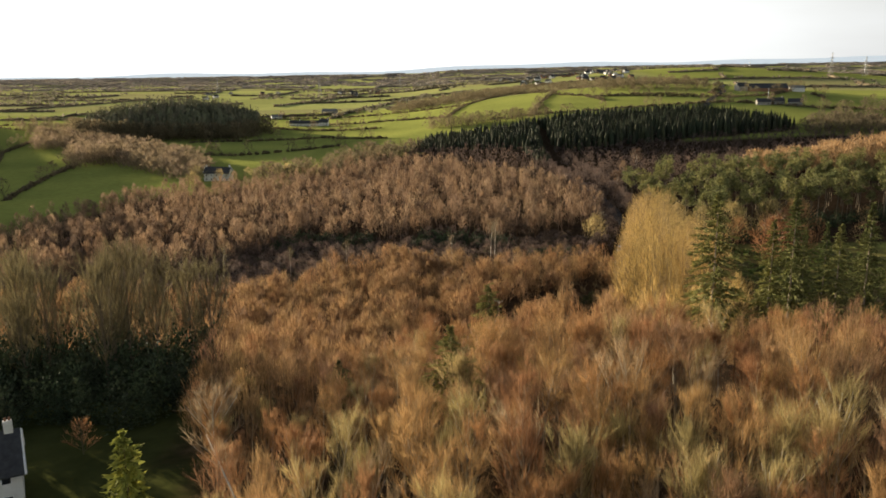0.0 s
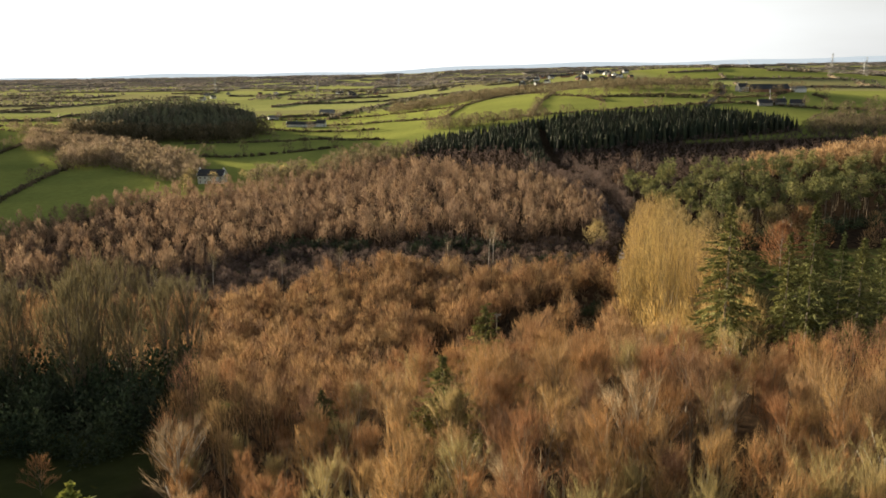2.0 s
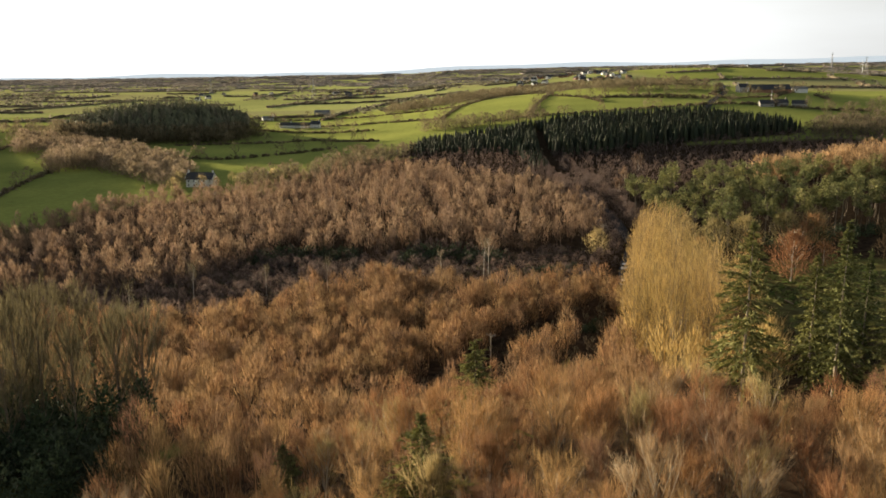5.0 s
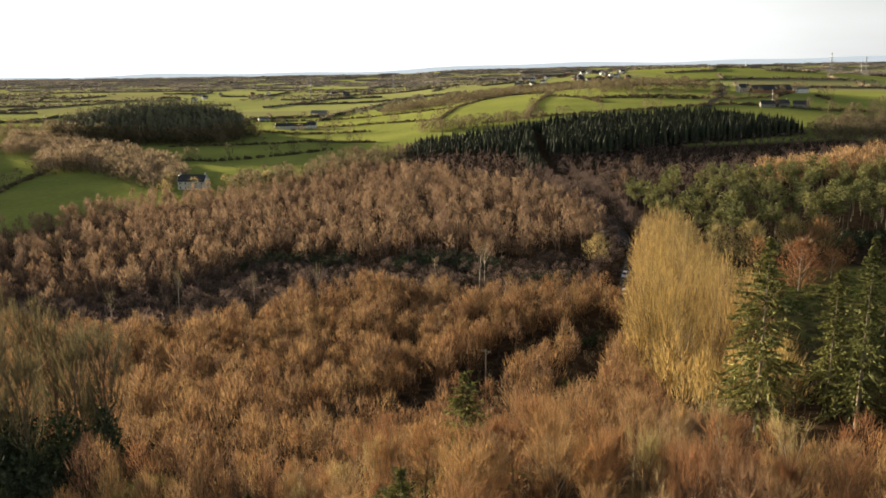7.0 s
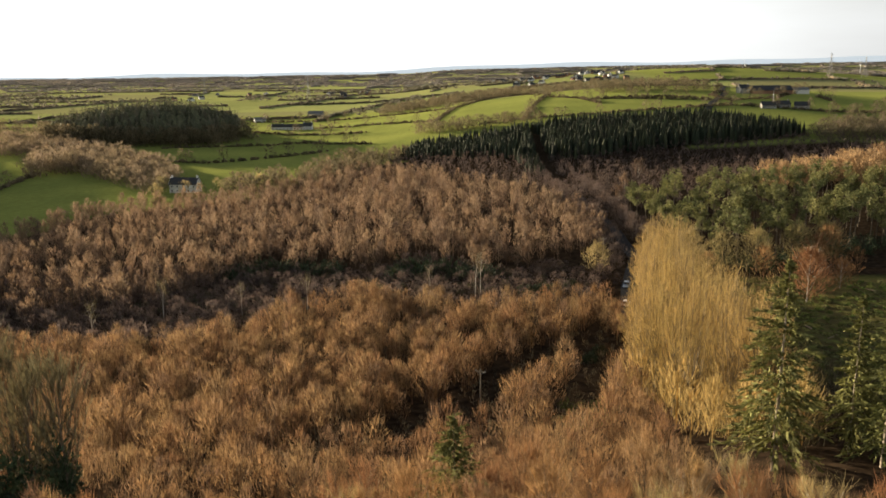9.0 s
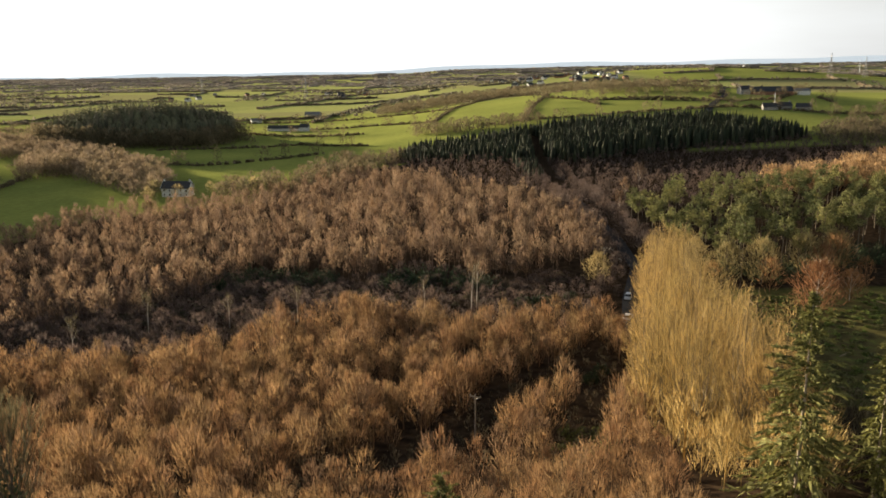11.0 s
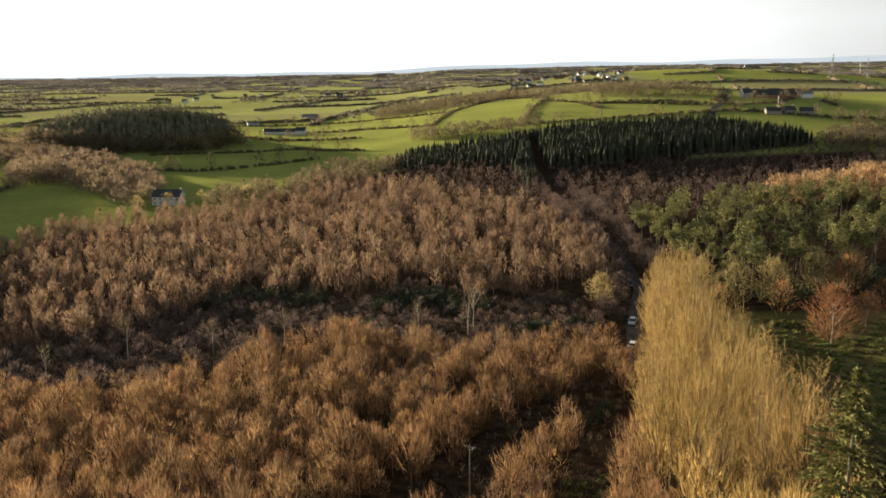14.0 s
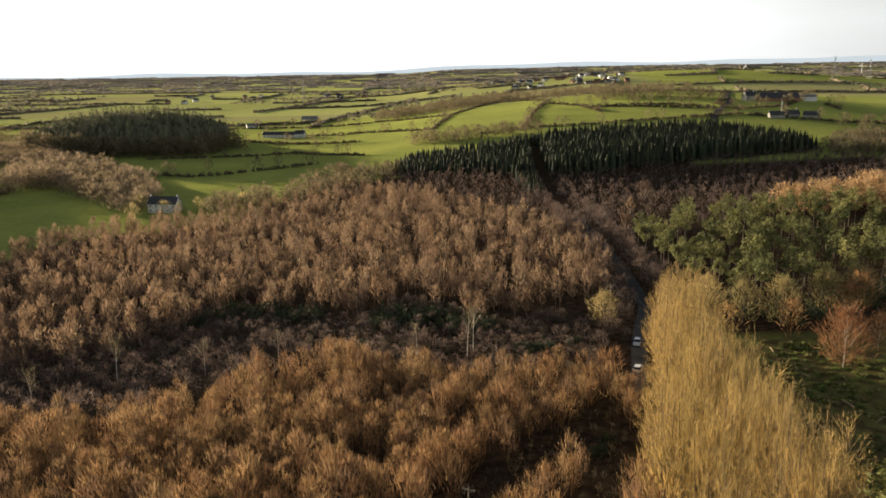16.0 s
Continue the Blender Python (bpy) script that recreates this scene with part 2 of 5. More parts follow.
NEAR_WOOD = [(-14, 22), (-20.5, 46), (-27, 58), (-33, 74), (-36, 88), (-20, 83), (0, 85), (20, 85), (31, 79), (44, 78), (78, 84), (48, 22)]
MID_WOOD = [(-140, 112), (-160, 190), (-66, 184), (-36, 197), (-17, 207), (15, 190), (51, 189), (50, 177), (42, 152), (38, 112), (31, 79), (20, 85), (0, 85), (-20, 83), (-36, 100)]
FAR_WOOD = [(-150, 202), (-205, 198), (-182, 305), (-174, 345), (-138, 366), (-99, 376), (-78, 398), (-62, 440), (-38, 430), (-8, 401), (12, 379), (42, 339), (54, 318), (66, 290), (66, 240), (47, 229), (26, 221), (0, 246), (-20, 235), (-62, 249), (-74, 226), (-108, 209)]
SCRUB = [(-190, 170), (-190, 235), (-150, 250), (-62, 249), (-20, 235), (0, 246), (26, 221), (47, 229), (54, 210), (46, 190), (15, 193), (-17, 210), (-36, 200), (-66, 187), (-120, 175)]
LEFT_CLUMP = [(-130, 81), (-40, 81), (-36, 100), (-58, 112), (-140, 122)]
POPLARS = [(40.4, 138), (44, 111), (51, 107), (59, 135), (72.5, 185), (71.5, 207), (62.6, 202), (51.2, 160)]
PINES = [(80, 236), (80, 276), (102, 291), (145, 316), (260, 300), (260, 262), (139, 232), (107, 214), (92, 222)]
ORANGE_WOOD = [(158, 326), (168, 342), (300, 372), (330, 320), (262, 304)]
SHADE_EDGE = [(110, 438), (250, 445), (330, 440), (272, 474), (240, 468), (182, 459), (130, 447)]
SHADE_WOOD = [(78, 290), (80, 436), (250, 445), (330, 440), (330, 376), (168, 344), (145, 318), (100, 292)]
SHADE_WEST = [(-34, 440), (-6, 408), (14, 386), (44, 345), (56, 324), (68, 298), (68, 440), (-22, 476)]
PLANTATION = [(-30, 476), (10, 458), (60, 438), (90, 428), (130, 443), (182, 455), (236, 464), (264, 472), (255, 500), (215, 540), (120, 545), (60, 530), (-10, 520)]
CLUMP = [(-378, 668), (-345, 634), (-262, 614), (-205, 624), (-186, 660), (-205, 715), (-290, 748), (-375, 725)]
EAST_BROWN = [(78, 206), (92, 220), (107, 212), (139, 230), (190, 240), (190, 205), (126, 204)]
EAST_SLOPE = [(74, 140), (62, 128), (44, 126), (46, 100), (70, 95), (140, 110), (140, 138)]
WOOD_FLOOR = [(-36, 100), (-200, 110), (-235, 250), (-182, 305), (-99, 378), (-62, 470), (250, 447), (330, 440), (330, 300), (190, 205), (78, 206), (74, 140), (140, 138), (140, 20), (-14, 20), (-22, 46)]
WOODED = [NEAR_WOOD, MID_WOOD, FAR_WOOD, SCRUB, LEFT_CLUMP, POPLARS, PINES, ORANGE_WOOD, SHADE_WOOD, PLANTATION, CLUMP, EAST_BROWN, EAST_SLOPE]
ROAD = [(50, 176), (56, 190), (60, 204), (70, 230), (73, 265), (72, 335), (71, 380), (73, 440), (80, 520)]
# open rides in the young wood
RIDES = [([(-14, 124), (0, 130), (13, 140), (20.5, 150), (29.6, 157), (42, 167)], 5.6), ([(27, 124), (32, 135), (38, 148), (43, 163)], 4.4), ([(11, 126), (13, 136)], 4.5)]


def line_gap(line, x, y):
    """Distance from points to a broken line."""
    best = np.full(np.shape(x), 1e9)
    for (x0, y0), (x1, y1) in zip(line, line[1:]):
        dx, dy = x1 - x0, y1 - y0
        k = np.clip(((x - x0) * dx + (y - y0) * dy) / (dx * dx + dy * dy), 0, 1)
        best = np.minimum(best, np.hypot(x - x0 - k * dx, y - y0 - k * dy))
    return best


# the patchwork of fields: hedges run along whole numbers of u and v
CELL_U, CELL_V = 215.0, 165.0


def field_xy(u, v):
    x, y = u * CELL_U, v * CELL_V
    return x + 45 * np.sin(y / 210.0) + 0.12 * y, y + 40 * np.sin(x / 240.0) + 0.1 * x


# ---- mesh tools ----
def link_mesh(name, V, F, mats, idx=None, smooth=False):
    me = bpy.data.meshes.new(name)
    V, F = np.asarray(V, np.float32), np.asarray(F, np.int32)
    n = F.shape[1]
    me.vertices.add(len(V))
    me.vertices.foreach_set("co", V.ravel())
    me.loops.add(F.size)
    me.loops.foreach_set("vertex_index", F.ravel())
    me.polygons.add(len(F))
    me.polygons.foreach_set("loop_start", np.arange(0, F.size, n, dtype=np.int32))
    for m in mats:
        me.materials.append(m)
    if idx is not None:
        me.polygons.foreach_set("material_index", np.asarray(idx, np.int32))
    if smooth:
        me.polygons.foreach_set("use_smooth", np.ones(len(F), bool))
    me.update(calc_edges=True)
    return me


def soup(*parts):
    """Joins (verts, faces) pairs."""
    V, F, n = [], [], 0
    for v, f in parts:
        V.append(v)
        F.append(f + n)
        n += len(v)
    return np.concatenate(V), np.concatenate(F)


def unit(a):
    return a / np.maximum(np.linalg.norm(a, axis=-1, keepdims=True), 1e-9)


def slivers(rng, P, D, L, W):
    """A thin pointed blade from each P along D."""
    n = len(P)
    side = unit(np.cross(D, rng.normal(size=(n, 3)))) * (np.broadcast_to(W, (n,))[:, None] / 2)
    V = np.stack([P - side, P + side, P + D * np.broadcast_to(L, (n,))[:, None]], 1).reshape(-1, 3)
    return V, np.arange(3 * n).reshape(n, 3)


def tubes(A, B, ra, rb, k=3):
    """A tapered k-sided stick from each A to B."""
    n = len(A)
    ax = unit(B - A)
    s = unit(np.cross(ax, np.where(np.abs(ax[:, 2:]) < 0.9, [[0, 0, 1.0]], [[1.0, 0, 0]])))
    t = np.cross(ax, s)
    V = []
    for c, r in ((A, ra), (B, rb)):
        for j in range(k):
            a = 2 * math.pi * j / k
            V.append(c + np.broadcast_to(r, (n,))[:, None] * (math.cos(a) * s + math.sin(a) * t))
    V = np.stack(V, 1).reshape(-1, 3)
    F = []
    for j in range(k):
        i = (j + 1) % k
        F += [(j, i, k + i), (j, k + i, k + j)]
    F = (np.arange(n)[:, None, None] * 2 * k + np.array(F)[None]).reshape(-1, 3)
    return V, F


def swept(S, r, k=6):
    """One bent, tapered stem through the points S."""
    a = np.arange(k) * 2 * math.pi / k
    ring = np.stack([np.cos(a), np.sin(a), np.zeros(k)], 1)
    V = (S[:, None] + ring[None] * np.asarray(r)[:, None, None]).reshape(-1, 3)
    F = []
    for i in range(len(S) - 1):
        for j in range(k):
            p, q = i * k + j, i * k + (j + 1) % k
            F += [(p, q, q + k), (p, q + k, p + k)]
    return V, np.array(F)


def bare_tree(rng, h, spread, limbs, subs, twigs, w, angle, lean=(0, 0), base=0.3, sub_len=0.42, twig_len=0.14, wild=0.36, tip=0.12, full=0.95):
    """A leafless tree: (trunk and limbs), (branches and twigs)."""
    lean = np.array([lean[0], lean[1], 0.0])
    def stem(t):
        t = np.asarray(t)[..., None]
        return np.array([0, 0, 1.0]) * h * 0.9 * t + lean * h * t ** 2
    k = np.linspace(0, 1, 5)
    S = stem(k)
    r0 = 0.013 * h
    trunk = swept(S, r0 * (1 - 0.85 * k), 6)
    t = base + (0.98 - base) * (np.arange(limbs) + rng.random(limbs)) / limbs
    az = np.arange(limbs) * 2.4 + rng.random(limbs)
    th = angle * (1.15 - 0.6 * t) * rng.uniform(0.75, 1.25, limbs)
    D = np.stack([np.sin(th) * np.cos(az), np.sin(th) * np.sin(az), np.cos(th)], 1) + lean * 0.6
    D = unit(D)
    Lb = np.minimum(spread / np.maximum(np.sin(th), 0.15), (1.04 - t) * h * full + tip * h) * rng.uniform(0.75, 1.1, limbs)
    A = stem(t)
    B = A + D * Lb[:, None]
    limb = tubes(A, B, r0 * 0.42 * (1.1 - t), 0.026, 3)
    n = limbs * subs
    i = np.repeat(np.arange(limbs), subs)
    q = rng.uniform(0.22, 1.0, n)
    P2 = A[i] + D[i] * (Lb[i] * q)[:, None]
    D2 = unit(D[i] + rng.normal(size=(n, 3)) * wild + np.array([0, 0, 0.3]) + lean * 0.5)
    L2 = Lb[i] * sub_len * (1.15 - 0.5 * q) * rng.uniform(0.6, 1.2, n)
    branch = slivers(rng, P2, D2, L2, w * 2.2)
    m = n * twigs
    j = np.repeat(np.arange(n), twigs)
    q3 = rng.uniform(0.1, 1.0, m)
    P3 = P2[j] + D2[j] * (L2[j] * q3)[:, None]
    D3 = unit(D2[j] + rng.normal(size=(m, 3)) * wild + np.array([0, 0, 0.35]) + lean * 0.5)
    twig = slivers(rng, P3, D3, h * twig_len * rng.uniform(0.5, 1.2, m), w)
    return trunk, soup(branch, twig), limb


def plume(rng, h, spread, n, w, length, base=0.25, flare=0.45, wild=0.22, lean=(0, 0), late=1.0):
    """A soft leafless crown: fine upswept twigs all through an egg-shaped space."""
    u = rng.random(n) ** 0.75
    prof = np.sin(np.pi * np.clip(u ** late * 0.86 + 0.12, 0, 1)) ** 0.7
    a = rng.random(n) * 6.283
    r = spread * prof * rng.random(n) ** 0.42
    lump = 1 + 0.22 * np.sin(3 * a + 5 * u + rng.random() * 6) + 0.15 * np.sin(5 * a - 9 * u)
    o = np.stack([np.cos(a), np.sin(a), np.zeros(n)], 1)
    P = o * (r * lump)[:, None]
    P[:, 2] = h * (base + (0.92 - base) * u) - 0.4 * length
    s = (P[:, 2] / h)[:, None]
    P = P + np.array([lean[0], lean[1], 0.0]) * h * s ** 2
    D = unit(o * (flare * r / spread)[:, None] + np.array([lean[0], lean[1], 1.0]) + rng.normal(size=(n, 3)) * wild)
    return slivers(rng, P, D, length * rng.uniform(0.5, 1.3, n), w * rng.uniform(0.35, 1.9, n))


def plume_tree(rng, h, spread, n, w, length, base=0.25, **more):
    """A tree of a crowded wood: a soft crown on one plain stem."""
    return soup(plume(rng, h, spread, n, w, length, base, **more), tubes(np.array([[0, 0, 0.0]]), np.array([[0.1, 0, h * 0.8]]), h * 0.012, 0.02, 3))


def far_form(pair, h):
    """A tree of a crowded wood: twigs on one plain stem."""
    return soup(pair[1], tubes(np.array([[0, 0, 0.0]]), np.array([[0.1, 0, h * 0.8]]), h * 0.014, 0.03, 3))


def spruce_tree(rng, h, spread, levels, arms, tufts, skirt=0.12, leaf=(1.0, 0.045)):
    """A conical evergreen: (trunk), (boughs of needles)."""
    trunk = tubes(np.array([[0, 0, 0.0]]), np.array([[0, 0, h * 0.97]]), h * 0.012, 0.02, 5)
    n = levels * arms
    t = np.repeat(skirt + (0.985 - skirt) * np.linspace(0, 1, levels) ** 0.95, arms) + rng.normal(size=n) * 0.012
    az = rng.random(n) * 6.283
    L = spread * np.clip(1.0 - t, 0.03, 1) ** 0.75 * rng.uniform(0.4, 1.2, n) * (0.75 + 0.5 * np.minimum(1, (t - skirt) * 6 + 0.4)) / 1.1
    L = L * np.where(rng.random(n) < 0.28, 0.4, 1.0) * (1 + 0.28 * np.sin(2 * az + 9 * t + rng.random() * 6))
    dz = -0.35 + 0.75 * t
    D = unit(np.stack([np.cos(az), np.sin(az), dz], 1))
    P = np.stack([np.zeros(n), np.zeros(n), t * h], 1)
    j = np.repeat(np.arange(n), tufts)
    m = n * tufts
    q = rng.uniform(0.12, 1.0, m) ** 0.8
    P3 = P[j] + D[j] * (L[j] * q)[:, None] - np.array([0, 0, 0.22]) * (L[j] * q ** 2)[:, None]
    D3 = unit(D[j] + rng.normal(size=(m, 3)) * 0.38 + np.array([0, 0, -0.28]))
    boughs = slivers(rng, P3, D3, leaf[0] * np.maximum(L[j] * 0.5, 0.035 * h) * rng.uniform(0.6, 1.2, m), leaf[1] * h * rng.uniform(0.6, 1.3, m))
    return trunk, boughs


def solid_cone(rng, h, r, k=7, rings=5, low=0.04, sharp=2.2):
    """The close dark inside of a conifer: a ragged cone."""
    t = np.linspace(0, 1, rings)
    V, F = swept(np.stack([t * 0, t * 0, h * (low + (0.93 - low) * t)], 1), r * (1 - 0.97 * t ** sharp), k)
    V = V * np.concatenate([rng.uniform(0.75, 1.15, (len(V), 2)), np.ones((len(V), 1))], 1)
    V[:, 2] += rng.normal(size=len(V)) * 0.02 * h
    return V, F


def solid_crown(rng, h, r, low):
    """The close dark inside of a round crown."""
    a = np.linspace(0.12, math.pi - 0.12, 5)
    V, F = swept(np.stack([a * 0, a * 0, h * (1 + low) / 2 - h * (1 - low) / 2 * 0.85 * np.cos(a)], 1), r * np.sin(a), 7)
    return V * np.concatenate([rng.uniform(0.75, 1.2, (len(V), 2)), np.ones((len(V), 1))], 1), F


def tuft_tree(rng, h, spread, clumps, leaves, leaf, low=0.55, flat=0.6):
    """A crown of separate leafy clumps on a bare stem: (stem and limbs), (leaves)."""
    c = unit(rng.normal(size=(clumps, 3))) * rng.uniform(0.35, 1, (clumps, 1)) ** 0.6
    C = c * np.array([spread, spread, h * (1 - low) / 2 * 0.85]) + np.array([0, 0, h * (1 + low) / 2])
    S = np.stack([np.zeros(clumps), np.zeros(clumps), C[:, 2] - 0.12 * h], 1)
    stem = tubes(np.array([[0, 0, 0.0]]), np.array([[0, 0, h * 0.85]]), h * 0.013, 0.05, 5)
    n = clumps * leaves
    j = np.repeat(np.arange(clumps), leaves)
    R = spread * rng.uniform(0.32, 0.55, clumps)
    o = unit(rng.normal(size=(n, 3)))
    P = C[j] + o * np.array([1, 1, flat]) * (R[j] * rng.random(n) ** 0.4)[:, None]
    D = unit(o + rng.normal(size=(n, 3)) * 0.5 + np.array([0, 0, 0.35]))
    return stem, slivers(rng, P, D, leaf * rng.uniform(0.6, 1.4, n), leaf * 0.75), tubes(S, C, h * 0.004, 0.02, 3)


def clump_bush(rng, h, spread, n, leaf):
    o = unit(rng.normal(size=(n, 3)) * np.array([1, 1, 0.8]))
    o[:, 2] = np.abs(o[:, 2])
    lump = 0.75 + 0.25 * np.sin(o[:, 0] * 5 + o[:, 2] * 4) * np.cos(o[:, 1] * 6)
    P = o * np.array([spread, spread, h]) * (lump * rng.random(n) ** 0.3 * 0.9)[:, None]
    D = unit(o + rng.normal(size=(n, 3)) * 0.5 + np.array([0, 0, 0.4]))
    return slivers(rng, P, D, leaf * rng.uniform(0.6, 1.4, n), leaf * 0.7)


def scatter(rng, poly, gap, keep=None, jitter=0.42):
    """Places about gap metres apart inside a polygon."""
    xs, ys = [p[0] for p in poly], [p[1] for p in poly]
    X, Y = np.meshgrid(np.arange(min(xs), max(xs), gap), np.arange(min(ys), max(ys), gap))
    X[::2] += gap / 2
    X, Y = X.ravel() + rng.normal(size=X.size) * gap * jitter * 0.7, Y.ravel() + rng.normal(size=X.size) * gap * jitter * 0.7
    ok = inside(poly, X, Y)
    if keep is not None:
        ok &= keep(X, Y)
    return np.stack([X[ok], Y[ok]], 1)


def lumps(x, y, size):
    """Soft rises and hollows of a canopy, about -1 to 1."""
    k = 6.283 / size
    return 0.4 * np.sin(k * x + 1.3 * np.sin(0.6 * k * y)) + 0.35 * np.sin(k * 0.8 * y + 1.7 * np.sin(0.5 * k * x + 2)) + 0.35 * np.sin(k * 1.7 * (x * 0.6 + y * 0.8))


def plant_all(rng, name, variants, places, sizes, mat, label, category, sink=0.1):
    """Many plants too many to count, joined into one mesh of kind stuff."""
    pick = rng.integers(0, len(variants), len(places))
    a = rng.random(len(places)) * 6.283
    Z = g(places[:, 0], places[:, 1]) - sink
    VV, FF, TT, n = [], [], [], 0
    for k, (V, F) in enumerate(variants):
        s = np.flatnonzero(pick == k)
        if not len(s):
            continue
        c, d = np.cos(a[s])[:, None], np.sin(a[s])[:, None]
        z = sizes[s][:, None]
        w = z * rng.uniform(0.85, 1.15, len(s))[:, None]
        W = np.stack([(V[None, :, 0] * c - V[None, :, 1] * d) * w + places[s, 0][:, None],
                      (V[None, :, 0] * d + V[None, :, 1] * c) * w + lay(places[s, 0], places[s, 1])[:, None],
                      V[None, :, 2] * z + Z[s][:, None]], -1).reshape(-1, 3)
        VV.append(W)
        TT.append(np.repeat(rng.random(len(s)), len(V)))
        FF.append((F[None] + (np.arange(len(s)) * len(V))[:, None, None]).reshape(-1, 3) + n)
        n += len(W)
    ob = new(name, link_mesh(name, np.concatenate(VV), np.concatenate(FF), [mat]))
    at = ob.data.attributes.new("tone", "FLOAT", "POINT")
    at.data.foreach_set("value", np.concatenate(TT).astype(np.float32))
    return tagged(ob, label, category, kind="stuff")


def part(name, bm, material, parent, label=""):
    """Links a bmesh, or a (verts, faces) pair, as one mesh under a thing."""
    if isinstance(bm, tuple):
        me = link_mesh(name, bm[0], bm[1], [material])
    else:
        me = bpy.data.meshes.new(name)
        bm.to_mesh(me)
        bm.free()
        me.materials.append(material)
    ob = new(name, me)
    ob.parent = parent
    if label:
        ob["label"] = label
    return ob


def tree_thing(name, pair, bark, leaf, label, category="tree", group="", crown="crown"):
    ob = tagged(new(name), label, category, group)
    part("trunk", pair[0], bark, ob)
    if len(pair) == 2:
        part(crown, pair[1], leaf, ob)
        return ob
    V, F = soup(pair[1], pair[2])
    top = new(crown, link_mesh(crown, V, F, [leaf, bark], np.repeat([0, 1], [len(pair[1][1]), len(pair[2][1])])))
    top.parent = ob
    return ob


def stand(ob, x, y, turn=0.0, size=1.0, sink=0.1):
    ob.matrix_basis = Matrix.LocRotScale((x, float(lay(x, y)), gz(x, y) - sink), Euler((0, 0, turn)), (size, size, size))
    return ob


def copies(made, spots, rng, lo=0.85, hi=1.15, sink=0.15, fall=None):
    """Stands the first thing of each kind at a spot, then copies for the rest."""
    for i, (x, y) in enumerate(spots):
        s, a = rng.uniform(lo, hi), rng.random() * 6.283
        if fall:
            s *= fall(float(x), float(y))
        ob = made[i % len(made)]
        if i >= len(made):
            ob = copy_thing(ob, Matrix.Identity(4))
        stand(ob, float(x), float(y), a, s, sink)
    for ob in made[len(spots):]:
        for o in (*ob.children_recursive, ob):
            bpy.data.objects.remove(o)


# ---- ground ----
def build_ground():
    def steps(stops):
        out = [stops[0][0]]
        for (a, d0), (b, d1) in zip(stops, stops[1:]):
            n = max(1, round((b - a) / ((d0 + d1) / 2)))
            k = np.linspace(0, 1, n + 1)[1:]
            out += list(a + (b - a) * (k + (d0 - d1) / (d0 + d1) * k * (1 - k) * -1))
        return np.array(out)
    X = steps([(-4900, 200), (-900, 40), (-180, 8), (-60, 5), (100, 5), (300, 9), (900, 40), (4900, 200)])
    Y = steps([(-700, 120), (-100, 20), (20, 6), (240, 6), (560, 12), (1000, 18), (2400, 45), (4950, 90)])
    gx, gy = np.meshgrid(X, Y)
    x, y = gx.ravel(), gy.ravel()
    rng = np.random.default_rng(3)
    z = g(x, y) + rng.normal(size=x.size) * np.where((np.abs(x) < 120) & (y < 240), 0.12, 0.0)
    nx, ny = len(X), len(Y)
    i = (np.arange(ny - 1)[:, None] * nx + np.arange(nx - 1)[None]).ravel()
    F = np.stack([i, i + 1, i + nx + 1, i + nx], 1)
    me = link_mesh("ground", np.stack([x, lay(x, y), z], 1), F, [ground_mat()], smooth=True)
    wood = np.zeros(x.size, bool)
    for p in WOODED + [WOOD_FLOOR]:
        wood |= inside(p, x, y)
    lush = (y < 1000) & (x > -700) & (x < 700) & ~((x > 40) & (x < 330) & (y > 850))
    lush |= (x > 430) & (x < 980) & (y > 1250) & (y < 1640)
    # where the garden's shade is painted into the grass
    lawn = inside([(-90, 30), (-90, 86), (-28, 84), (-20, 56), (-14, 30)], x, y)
    glade = inside([(74, 140), (140, 138), (150, 205), (78, 206)], x, y)
    wood &= ~glade
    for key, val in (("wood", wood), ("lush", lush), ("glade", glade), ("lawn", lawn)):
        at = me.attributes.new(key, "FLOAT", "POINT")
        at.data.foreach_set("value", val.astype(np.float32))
    return tagged(new("ground", me), "rolling green pasture and brown leaf-strewn woodland floor", "ground", kind="structure")


